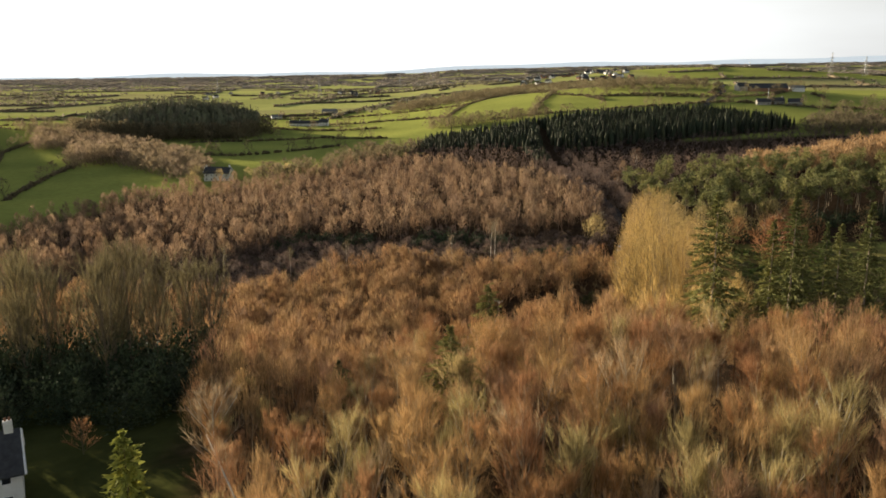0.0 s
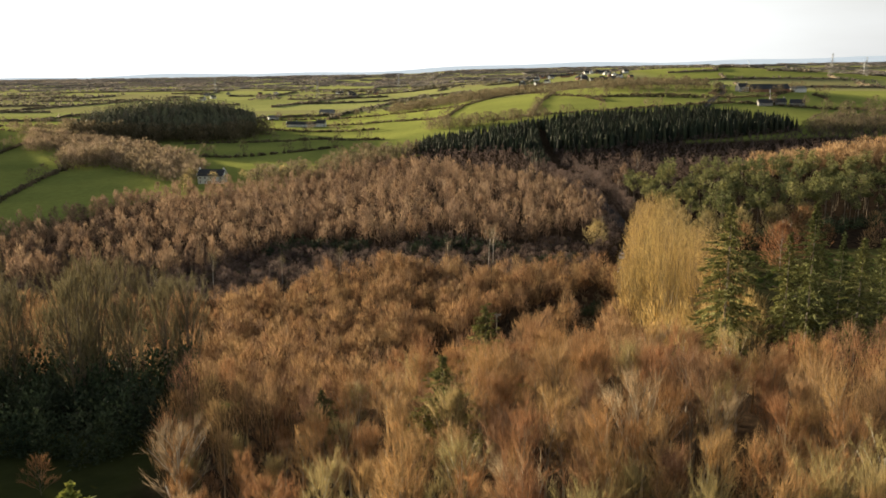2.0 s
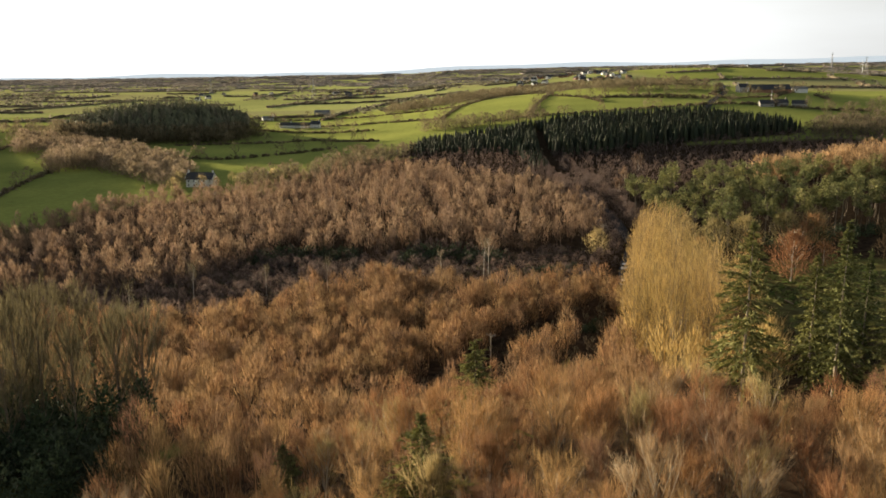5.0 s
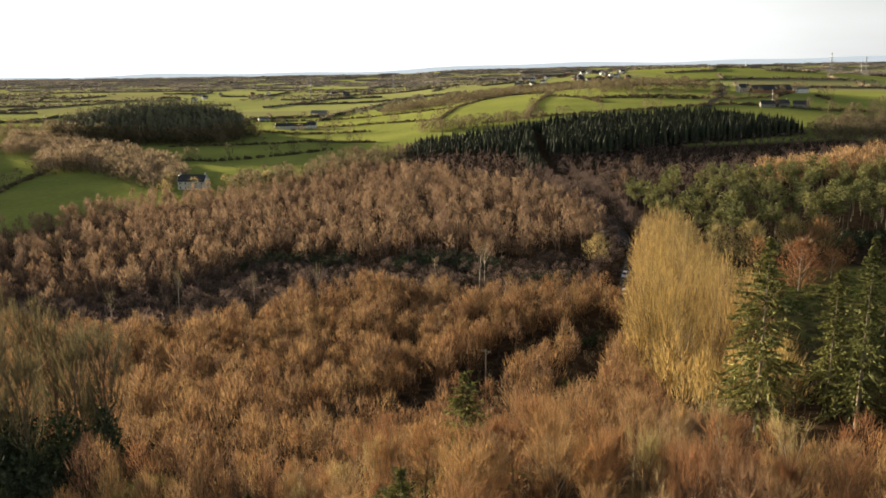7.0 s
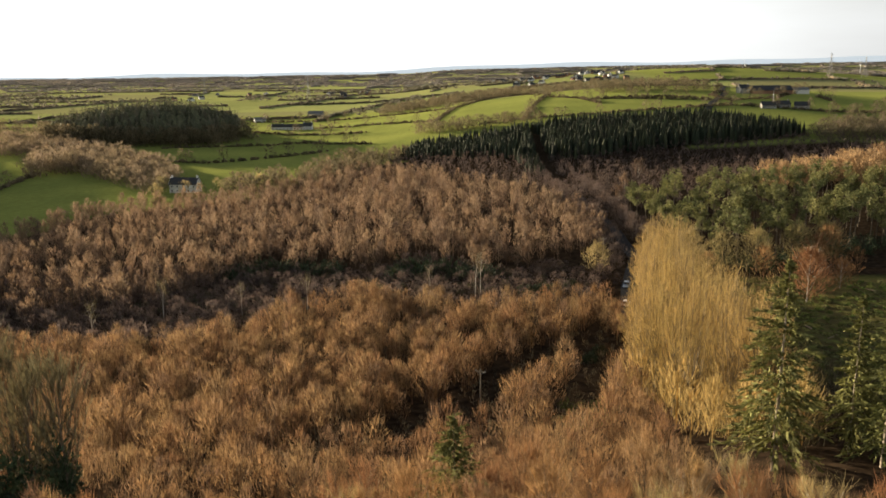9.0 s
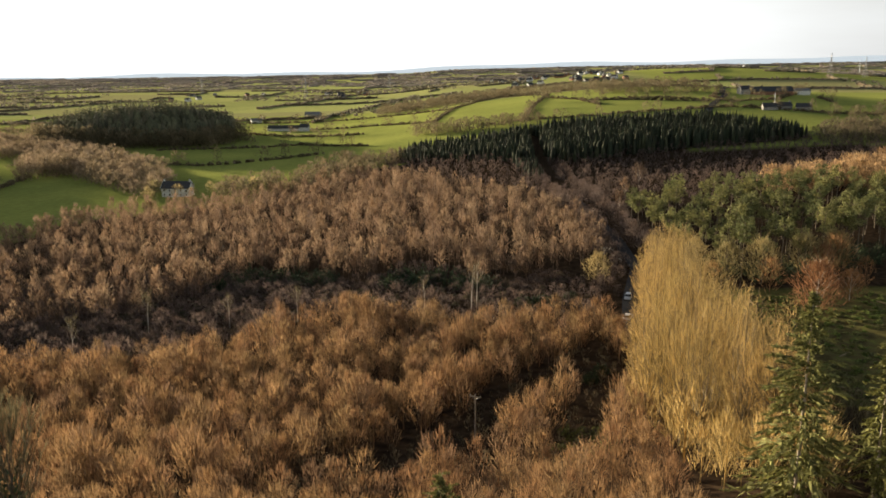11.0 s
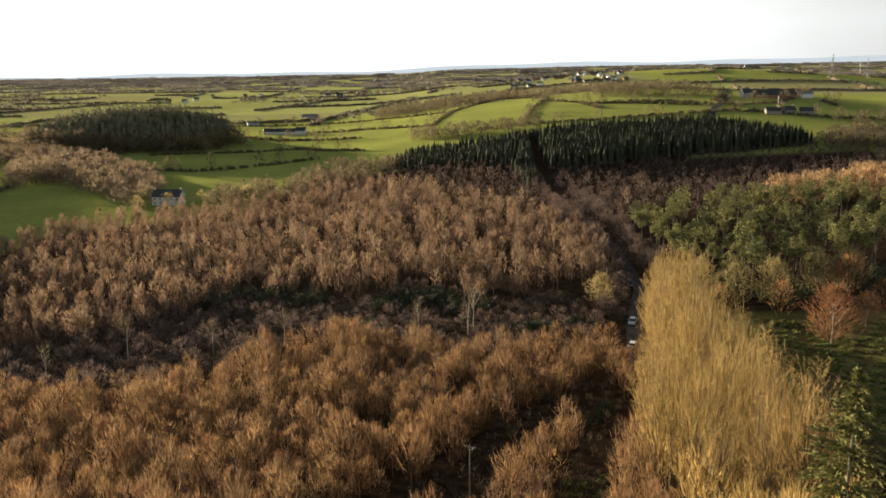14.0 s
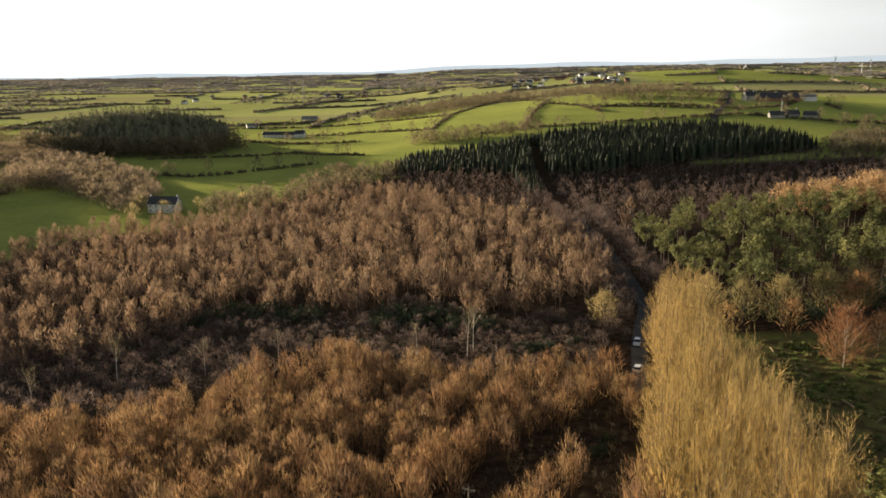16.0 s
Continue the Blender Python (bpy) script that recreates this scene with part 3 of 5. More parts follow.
def ground_mat():
    m, nt, b = node_mat("pasture and woodland floor", 0.95)
    pos = position_node(nt)
    sep = nt.nodes.new("ShaderNodeSeparateXYZ")
    nt.links.new(pos, sep.inputs[0])
    x = sep.outputs[0]
    y = math_node(nt, "DIVIDE", math_node(nt, "SUBTRACT", sep.outputs[1], 9.5), 1.2685)
    # unwinds the patchwork's bends, near enough for the colours of the fields
    u0 = math_node(nt, "SUBTRACT", x, math_node(nt, "MULTIPLY", y, 0.12))
    yy = math_node(nt, "SUBTRACT", y, math_node(nt, "MULTIPLY", u0, 0.1))
    yy = math_node(nt, "SUBTRACT", yy, math_node(nt, "MULTIPLY", math_node(nt, "SINE", math_node(nt, "DIVIDE", u0, 240.0)), 40.0))
    xx = math_node(nt, "SUBTRACT", u0, math_node(nt, "MULTIPLY", math_node(nt, "SINE", math_node(nt, "DIVIDE", yy, 210.0)), 45.0))
    cu = math_node(nt, "FLOOR", math_node(nt, "DIVIDE", xx, CELL_U))
    cv = math_node(nt, "FLOOR", math_node(nt, "DIVIDE", yy, CELL_V))
    comb = nt.nodes.new("ShaderNodeCombineXYZ")
    nt.links.new(cu, comb.inputs[0])
    nt.links.new(cv, comb.inputs[1])
    white = nt.nodes.new("ShaderNodeTexWhiteNoise")
    nt.links.new(comb.outputs[0], white.inputs["Vector"])
    # far field colours are greyed to stand in for haze
    cell = ramp_node(nt, white.outputs["Value"], (0.0, (0.17, 0.185, 0.075)), (0.25, (0.26, 0.275, 0.105)), (0.5, (0.2, 0.2, 0.09)), (0.7, (0.19, 0.17, 0.1)), (0.85, (0.235, 0.25, 0.1)), (1.0, (0.15, 0.155, 0.08)))
    lush_c = ramp_node(nt, noise_node(nt, 0.012, 3.0, pos), (0.3, (0.125, 0.15, 0.042)), (0.7, (0.215, 0.235, 0.062)))
    def attr(name):
        a = nt.nodes.new("ShaderNodeAttribute")
        a.attribute_name = name
        return a.outputs["Fac"]
    grass = mix_node(nt, attr("lush"), cell, lush_c)
    grass = mix_node(nt, 0.5, grass, ramp_node(nt, noise_node(nt, 0.35, 6.0, pos), (0.3, (0.35, 0.35, 0.35)), (0.7, (0.65, 0.65, 0.65))), "OVERLAY")
    litter = ramp_node(nt, noise_node(nt, 0.5, 7.0, pos), (0.3, (0.018, 0.013, 0.009)), (0.5, (0.038, 0.026, 0.017)), (0.72, (0.07, 0.048, 0.03)))
    glade = ramp_node(nt, noise_node(nt, 0.28, 7.0, pos), (0.4, (0.05, 0.036, 0.021)), (0.52, (0.09, 0.072, 0.034)), (0.6, (0.085, 0.085, 0.03)), (0.7, (0.14, 0.145, 0.042)))
    # lawn grass darkened in its colour to stand in for deep shade
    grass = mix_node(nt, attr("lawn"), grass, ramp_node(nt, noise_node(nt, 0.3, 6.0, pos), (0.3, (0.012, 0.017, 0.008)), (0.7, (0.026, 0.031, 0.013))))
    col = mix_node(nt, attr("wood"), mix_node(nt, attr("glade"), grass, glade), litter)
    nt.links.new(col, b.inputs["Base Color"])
    bn = nt.nodes.new("ShaderNodeBump")
    bn.inputs["Strength"].default_value, bn.inputs["Distance"].default_value = 0.5, 0.15
    b.inputs["Specular IOR Level"].default_value = 0.0
    # the lit nap of the grass
    b.inputs["Sheen Roughness"].default_value = 0.6
    nt.links.new(math_node(nt, "MULTIPLY", math_node(nt, "SUBTRACT", 1.0, attr("wood")), 0.2), b.inputs["Sheen Weight"])
    nt.links.new(mix_node(nt, 0.5, col, (0.52, 0.54, 0.14)), b.inputs["Sheen Tint"])
    nt.links.new(noise_node(nt, 1.0, 8.0, pos), bn.inputs["Height"])
    nt.links.new(bn.outputs[0], b.inputs["Normal"])
    return m


build_ground()


def ribbon(name, line, width, lift, mat, label, category):
    """A strip laid on the ground along a line."""
    pts = []
    for (x0, y0), (x1, y1) in zip(line, line[1:]):
        n = max(1, int(math.hypot(x1 - x0, y1 - y0) / 4))
        pts += [(x0 + (x1 - x0) * k / n, y0 + (y1 - y0) * k / n) for k in range(n)]
    pts = np.array(pts + [line[-1]], float)
    d = np.gradient(pts, axis=0)
    nrm = unit(np.stack([d[:, 1], -d[:, 0]], 1))
    V = []
    for s in (-1, -0.5, 0, 0.5, 1):
        q = pts + nrm * s * width / 2
        V.append(np.column_stack([q[:, 0], lay(q[:, 0], q[:, 1]), g(q[:, 0], q[:, 1]) + lift - 0.05 * abs(s)]))
    V = np.stack(V, 1).reshape(-1, 3)
    i = np.arange(len(pts) - 1)[:, None] * 5 + np.arange(4)[None]
    i = i.ravel()
    ob = new(name, link_mesh(name, V, np.stack([i, i + 1, i + 6, i + 5], 1), [mat], smooth=True))
    return tagged(ob, label, category, kind="structure")


M_ASPHALT = rough_mat("worn asphalt", (0.03, 0.031, 0.034), (0.055, 0.055, 0.058), 0.4, 1.0)
M_ASPHALT.node_tree.nodes["Principled BSDF"].inputs["Specular IOR Level"].default_value = 0.03
ribbon("road", ROAD[:6], 4.0, 0.3, M_ASPHALT, "narrow grey asphalt lane through the bare woods", "road")
R = np.random.default_rng(11)

# ---- woods ----
NEAR_KINDS = [bare_tree(R, h, s, 16, 7, 12, 0.031, a, (0.12, -0.02), 0.34, wild=0.4) for h, s, a in ((13, 2.1, 0.5), (14, 2.4, 0.6), (12, 2.0, 0.48), (13.5, 2.6, 0.64), (12.5, 1.8, 0.42), (14.5, 2.3, 0.52))]
WINDY = bare_tree(R, 13.5, 2.0, 12, 6, 9, 0.035, 0.45, (0.24, -0.04), 0.35)
BRUSHY = bare_tree(R, 12.5, 2.2, 26, 7, 12, 0.033, 0.38, (0.05, 0), 0.2)
# tan bark and M_WOOD give some trees limbs painted as sunlit
near_made = [tree_thing("bare_tree", k, (M_BARK_SUNLIT, M_BARK, M_BARK_SUNLIT, M_WOOD)[i % 4], M_TWIG_NEAR, "slender leafless rust-brown tree with fine upswept twigs", group="trees of the near wood") for i, k in enumerate(NEAR_KINDS * 2 + NEAR_KINDS[:3])]
near_made.append(tree_thing("bare_tree", WINDY, M_BARK_PALE, M_TWIG_PALE, "pale leafless tree, its twigs blown to one side", group="trees of the near wood"))
near_made.append(tree_thing("bare_tree", BRUSHY, M_BARK, M_TWIG_OLIVE, "leafless tree with upright olive-gold twigs", group="trees of the near wood"))
near_made.append(tree_thing("bare_tree", NEAR_KINDS[1], M_BARK_PALE, M_TWIG_OLIVE, "leafless tree with upright olive-gold twigs", group="trees of the near wood"))
edge = tree_thing("bare_tree", bare_tree(R, 11, 3.0, 18, 7, 11, 0.036, 0.8, (0.0, 0), 0.2), M_BARK_PALE, M_TWIG_BELT, "grey-twigged leafless tree at the edge of the near wood", group="trees of the near wood")
stand(edge, -24.6, 58.5, 0.4, 0.95)
YOUNG = [(0.7, 64, 1.0), (6.4, 82, 1.12), (-13.4, 72.2, 0.6)]


def off_young(x, y):
    ok = np.full(np.shape(x), True)
    for a, c, s in YOUNG:
        ok &= np.hypot(x - a, y - c) > 1.9
    return ok


spots = scatter(R, NEAR_WOOD, 3.4, off_young)
order = np.argsort(np.hypot(spots[:, 0] - 8, spots[:, 1] - 55))
first = order[:290]
R.shuffle(first)
copies(near_made, spots[first], R, 0.62, 0.9, fall=lambda x, y: 1.0 - 0.34 * float(sg((-7 - x) / 3.5) * sg((y - 52) / 5)))
rest = spots[order[290:]]
if len(rest):
    EDGE_KINDS = [plume_tree(R, h, 2.2, 420, 0.055, 1.9, 0.3, lean=(0.1, 0)) for h in (13, 14, 12)]
    plant_all(R, "wood_edge", EDGE_KINDS, rest, R.uniform(0.6, 0.86, len(rest)), M_TWIG_NEAR, "leafless rust-brown trees on the brow of the slope", "trees")


def hedge_line(line, gap, rng):
    out = []
    for (x0, y0), (x1, y1) in zip(line, line[1:]):
        n = max(1, int(math.hypot(x1 - x0, y1 - y0) / gap))
        k = (np.arange(n) + rng.random(n)) / n
        out.append(np.stack([x0 + (x1 - x0) * k, y0 + (y1 - y0) * k], 1) + rng.normal(size=(n, 2)) * 0.6)
    return np.concatenate(out)


def off_rides(x, y):
    ok = line_gap(ROAD, x, y) > 3.0
    for line, w in RIDES:
        ok &= line_gap(line, x, y) > w
    return ok


MID_KINDS = [plume_tree(R, h, s, 215, 0.086, 1.6, 0.2, flare=0.6, late=1.15) for h, s in ((8, 1.9), (8.6, 2.2), (7.0, 2.3), (8.4, 1.7), (9, 2.3))]
spots = scatter(R, MID_WOOD, 3.0, lambda x, y: off_rides(x, y) & (lumps(x, y, 15.0) > -0.62))
spots = np.concatenate([spots, [(47.0, 168.5), (48.6, 171.0), (50.4, 172.2), (49.2, 174.0), (46.2, 165.5), (51.8, 174.6), (47.6, 172.6)]])
plant_all(R, "young_wood", MID_KINDS, spots, R.uniform(0.68, 1.1, len(spots)) * (1.05 + 0.3 * lumps(spots[:, 0], spots[:, 1], 19.0)) * (1 - 0.25 * sg((116 - spots[:, 1]) / 5)), M_TWIG_MID, "dense young leafless trees, copper brown in low sun", "trees")

FAR_KINDS = [plume_tree(R, h, s, 142, 0.16, 1.6, 0.22, flare=0.6, wild=0.25, late=1.2) for h, s in ((10, 2.0), (11, 1.8), (9, 2.3), (12, 1.7), (8.5, 1.6))]
spots = scatter(R, FAR_WOOD, 4.0, lambda x, y: (line_gap(ROAD, x, y) > 4.6) & (lumps(x, y, 17.0) > -0.42))
plant_all(R, "far_wood", FAR_KINDS, spots, R.uniform(0.66, 1.16, len(spots)) * (1 + 0.18 * lumps(spots[:, 0], spots[:, 1], 21.0)), M_TWIG_FAR, "reddish leafless broadleaf wood in the valley", "trees")
ROUND_FAR = [plume_tree(R, h, s, 135, 0.3, 2.2, 0.1, flare=1.1, wild=0.45) for h, s in ((11, 4.6), (12, 4.2), (10, 5.0))]
ROUND_KINDS = [plume_tree(R, h, s, 300, 0.16, 2.0, 0.12, flare=1.1, wild=0.4) for h, s in ((11, 4.4), (12, 4.0), (10, 4.8))]
spots = np.concatenate([scatter(R, p, 4.6, lambda x, y: line_gap(ROAD, x, y) > 3.8) for p in (SHADE_WOOD, SHADE_WEST)])
LOW_KINDS = [far_form(bare_tree(R, h, 1.6, 6, 3, 3, 0.2, 0.7, (0, 0), 0.1, 0.55, 0.2), h) for h in (4.0, 4.8, 3.4)]
plant_all(R, "shaded_wood", LOW_KINDS, spots, R.uniform(0.7, 1.2, len(spots)), M_TWIG_PURPLE, "purple-brown leafless scrub in the shade of conifers", "scrub")
RE = np.random.default_rng(17)
spots = scatter(RE, SHADE_EDGE, 4.6)
plant_all(RE, "shaded_wood", LOW_KINDS, spots, RE.uniform(0.7, 1.2, len(spots)), M_TWIG_PURPLE, "purple-brown leafless scrub along the foot of the plantation", "scrub")
EAST_SHADE = [(262, 448), (330, 440), (390, 470), (390, 500), (300, 505), (264, 480)]
spots = scatter(R, EAST_SHADE, 6.0)
plant_all(R, "ridge_wood", ROUND_FAR, spots, R.uniform(0.7, 1.1, len(spots)), M_TWIG_IVY, "dark leafless wood at the end of the ridge", "trees")
LANE = np.array(ROAD[2:8], float)
spots = np.concatenate([hedge_line([tuple(p + (s, 0)) for p in LANE], 5.0, R) for s in (-5.4, -9.0, 5.4, 9.5)])
spots = spots + R.normal(size=spots.shape) * 1.2
plant_all(R, "lane_trees", ROUND_KINDS, spots, R.uniform(0.5, 0.85, len(spots)) * np.where(spots[:, 1] > 340, 0.55, np.where(spots[:, 1] < 235, 0.7, 1.0)), M_TWIG_PURPLE, "round leafless trees along the lane", "trees")
spots = scatter(R, ORANGE_WOOD, 4.5)
plant_all(R, "copper_wood", ROUND_FAR, spots, R.uniform(0.8, 1.15, len(spots)), M_TWIG_COPPER, "sunlit copper-coloured leafless wood", "trees")

SCRUB_KINDS = [clump_bush(R, 2.2, 2.4, 110, 0.6), clump_bush(R, 3.0, 2.2, 110, 0.6), clump_bush(R, 1.4, 2.6, 90, 0.6)]
spots = scatter(R, SCRUB, 5.2, lambda x, y: line_gap(ROAD, x, y) > 5)
plant_all(R, "evergreen_scrub", SCRUB_KINDS, spots, R.uniform(0.5, 1.1, len(spots)), M_SCRUB, "dark bramble and bracken scrub along the open strip", "scrub")
BUSH_KINDS = [plume(R, h, q, 120, 0.12, 1.2, 0.0, flare=1.0, wild=0.5) for h, q in ((4.0, 2.4), (5.0, 2.1), (3.2, 2.7))]
spots = scatter(R, SCRUB, 3.3, lambda x, y: line_gap(ROAD, x, y) > 6)
plant_all(R, "strip_thicket", BUSH_KINDS, spots, R.uniform(0.55, 1.0, len(spots)) * (1 + 0.35 * sg((-44 - spots[:, 0]) / 14)) * (1 + 0.25 * lumps(spots[:, 0], spots[:, 1], 16.0)), M_TWIG_PURPLE, "dark grey-brown leafless thicket along the open strip", "bushes")
DARK_EDGE = [[(-68, 238), (-66, 251), (-46, 250), (-28, 243), (-26, 233), (-46, 240)], [(-13, 227), (-11, 236), (6, 233), (25, 222), (22, 214), (4, 224)]]
spots = np.concatenate([scatter(R, p, 3.2) for p in DARK_EDGE])
plant_all(R, "edge_holly", [clump_bush(R, 6.5, 2.6, 110, 0.7), clump_bush(R, 5.0, 2.9, 110, 0.7)], spots, R.uniform(0.8, 1.25, len(spots)), M_EVERGREEN, "dark holly and ivy thicket along the edge of the wood", "shrubs")
spots = scatter(R, EAST_BROWN, 12.0)
plant_all(R, "glade_trees", ROUND_KINDS, spots, R.uniform(0.7, 1.15, len(spots)), M_TWIG_NEAR, "broad russet leafless trees at the edge of the glade", "trees")
spots = scatter(R, EAST_SLOPE, 4.5)
plant_all(R, "east_wood", MID_KINDS, spots, R.uniform(0.6, 0.95, len(spots)), M_TWIG_GREY, "olive-brown leafless trees beside the glade", "trees")

# dark shrubs added to stand in for the shade below the pine crowns
PINE_EDGE = [(80, 232), (92, 219), (107, 211), (139, 227), (190, 240), (260, 258), (260, 270), (139, 240), (107, 224), (94, 232), (84, 250)]
spots = scatter(R, PINE_EDGE, 3.6)
plant_all(R, "pine_understorey", [clump_bush(R, 6.0, 2.6, 120, 0.6), clump_bush(R, 4.5, 2.8, 120, 0.6)], spots, R.uniform(0.7, 1.2, len(spots)), M_EVERGREEN, "dark shrubs added for the shade along the edge of the pines", "shrubs")
RIDE_SHRUBS = [(24, 127), (27, 124), (36, 124), (38, 132), (34, 140), (28, 137)]
spots = scatter(R, RIDE_SHRUBS, 2.6)
brush = scatter(R, [(-16, 118), (-16, 130), (46, 196), (54, 180), (30, 118)], 2.4, lambda x, y: (~off_rides(x, y)) & (line_gap(ROAD, x, y) > 4))
plant_all(R, "ride_brush", LOW_KINDS, brush, R.uniform(0.3, 0.6, len(brush)), M_TWIG_IVY, "low dark brush in the open rides", "brush")
plant_all(R, "ride_shrubs", SCRUB_KINDS, spots, R.uniform(0.5, 0.9, len(spots)), M_SPRUCE, "low dark green shrubs in the open ride", "shrubs")

# poplars beside the lane
def vase_tree(rng, h, spread, limbs, subs, twigs, w):
    """Many limbs that leave a short trunk, curve outwards and turn up: (trunk), (branches and twigs), (limbs)."""
    trunk = swept(np.array([(0, 0, 0.0), (0.1, 0, 0.2 * h), (0.0, 0.1, 0.42 * h)]), [0.017 * h, 0.013 * h, 0.006 * h], 7)
    az = np.arange(limbs) * 2.4 + rng.random(limbs)
    reach = spread * np.sqrt((np.arange(limbs) + 0.5) / limbs) * rng.uniform(0.8, 1.1, limbs)
    z0 = h * rng.uniform(0.06, 0.38, limbs)
    z1 = h * (1.0 - 0.42 * (reach / spread) ** 2.2) * rng.uniform(0.82, 1.0, limbs)
    def along(i, q):
        o = reach[i] * (1 - (1 - q) ** 1.9)
        return np.stack([np.cos(az[i]) * o, np.sin(az[i]) * o, z0[i] + (z1[i] - z0[i]) * q ** 1.15], 1)
    every = np.arange(limbs)
    cuts = [along(every, np.full(limbs, q)) for q in (0.0, 0.3, 0.6, 1.0)]
    limb = soup(*[tubes(a, b, 0.0055 * h * k, 0.0055 * h * m, 3) for a, b, k, m in zip(cuts, cuts[1:], (1.0, 0.66, 0.4), (0.66, 0.4, 0.1))])
    n = limbs * subs
    i = np.repeat(every, subs)
    q = rng.uniform(0.12, 1.0, n) ** 0.8
    P = along(i, q)
    T = unit(along(i, np.minimum(q + 0.05, 1.05)) - P)
    D = unit(T + rng.normal(size=(n, 3)) * 0.42 + np.array([0, 0, 0.2]))
    L = h * 0.13 * (1.15 - 0.45 * q) * rng.uniform(0.6, 1.3, n)
    j = np.repeat(np.arange(n), twigs)
    m = n * twigs
    P2 = P[j] + D[j] * (L[j] * rng.uniform(0.1, 1.0, m))[:, None]
    D2 = unit(D[j] + rng.normal(size=(m, 3)) * 0.34 + np.array([0, 0, 0.3]))
    return trunk, soup(slivers(rng, P, D, L, w * 1.4), slivers(rng, P2, D2, h * 0.042 * rng.uniform(0.5, 1.4, m), w)), limb


RP = np.random.default_rng(41)
POPLAR_KINDS = [vase_tree(RP, h, q, 30, 16, 8, 0.041) for h, q in ((26, 4.6), (28, 4.2), (25, 5.0))]
made = [tree_thing("poplar", k, M_BARK, M_TWIG_GOLD, "tall leafless poplar with upright straw-gold twigs", group="poplars by the lane") for k in POPLAR_KINDS]
copies(made, scatter(RP, POPLARS, 4.7, lambda x, y: line_gap(ROAD, x, y) > 5, 0.3), RP, 0.75, 1.05)
UNDER = [(40, 140), (40, 104), (52, 98), (66, 130), (76, 180), (72, 208), (65, 202), (60, 184), (53, 168)]
spots = scatter(R, UNDER, 3.4, lambda x, y: line_gap(ROAD, x, y) > 4.5)
plant_all(R, "poplar_suckers", MID_KINDS, spots, R.uniform(0.8, 1.5, len(spots)), M_TWIG_GOLD, "olive-gold leafless brush under the poplars", "brush")

# clump of tall trees behind the garden
KINDS = [bare_tree(R, h, 2.8, 28, 7, 9, 0.055, 0.42, (0.02, 0), 0.2, 0.4, 0.08, 0.28) for h in (20, 21, 18)]
made = [tree_thing("tall_tree", k, M_BARK, M_TWIG_TALL, "tall grey-olive leafless tree, its trunk dark with ivy", group="trees behind the garden") for k in KINDS]
copies(made, scatter(R, LEFT_CLUMP, 6.8), R, 0.82, 1.1)
THICKET = [(-135, 73), (-36, 73), (-35, 98), (-58, 108), (-140, 118)]
spots = scatter(R, THICKET, 3.5)
plant_all(R, "ivy_thicket", [clump_bush(R, 13.0, 2.8, 320, 0.62), clump_bush(R, 15.0, 2.5, 320, 0.62)], spots, R.uniform(0.7, 0.92, len(spots)) + 0.25 * np.clip((spots[:, 1] - 78) / 16, 0, 1), M_EVERGREEN, "dark ivy and holly under the tall trees", "shrubs")

# spruces on the brow
KINDS = [spruce_tree(R, h, s, 31, 12, 21, 0.12, (0.44, 0.0125)) for h, s in ((23, 4.3), (21, 4.4), (22, 5.9))]
made = [tree_thing("spruce", k, M_WOOD, M_SPRUCE, "dark green spruce with drooping boughs and a pale stem", group="spruces on the brow", crown="foliage") for k in KINDS]
SPRUCES = [(75, 117, 0.9), (84, 119, 0.95), (95, 115, 1.0), (104, 118, 0.95), (101, 107, 1.0), (43.6, 95.3, 1.14), (55.4, 94.2, 1.04), (54.6, 98.8, 0.96), (61.3, 92, 0.85), (70, 98, 0.95), (78, 102, 1.0), (85, 108, 1.0), (66, 109, 0.8), (92, 102, 0.95)]
for i, (x, y, s) in enumerate(SPRUCES):
    ob = made[i % 3] if i < 3 else copy_thing(made[i % 3], Matrix.Identity(4))
    stand(ob, x, y, i * 1.9, s, 0.2)
KINDS = [spruce_tree(R, 15, 5.4, 34, 11, 20, 0.3, (0.5, 0.011))]
small = tree_thing("young_spruce", KINDS[0], M_BARK, M_SPRUCE, "young green spruce among bare trees", group="young spruces", crown="foliage")
for i, (x, y, s) in enumerate(YOUNG):
    stand(small if i == 0 else copy_thing(small, Matrix.Identity(4)), x, y, i * 2.0, s, 0.2)
cyp = tree_thing("cypress", spruce_tree(R, 11.5, 3.4, 26, 9, 8, 0.05), M_BARK, M_CYPRESS, "sunlit yellow-green garden cypress", crown="foliage")
stand(cyp, -29.7, 50, 0.0, 1.0, 0.2)

# pines
def pine_form(h):
    stem, leaves, limb = tuft_tree(R, h, 2.3, 17, 36, 0.52, 0.5, 0.8)
    return stem, leaves, limb


KINDS = [pine_form(h) for h in (15, 17, 14)]
made = [tree_thing("pine", k, M_BARK, M_PINE, "green pine with a rounded tufted crown on a bare stem", group="pines of the east wood") for k in KINDS]
copies(made, scatter(R, PINES, 6.9)[:300], R, 0.72, 1.25)

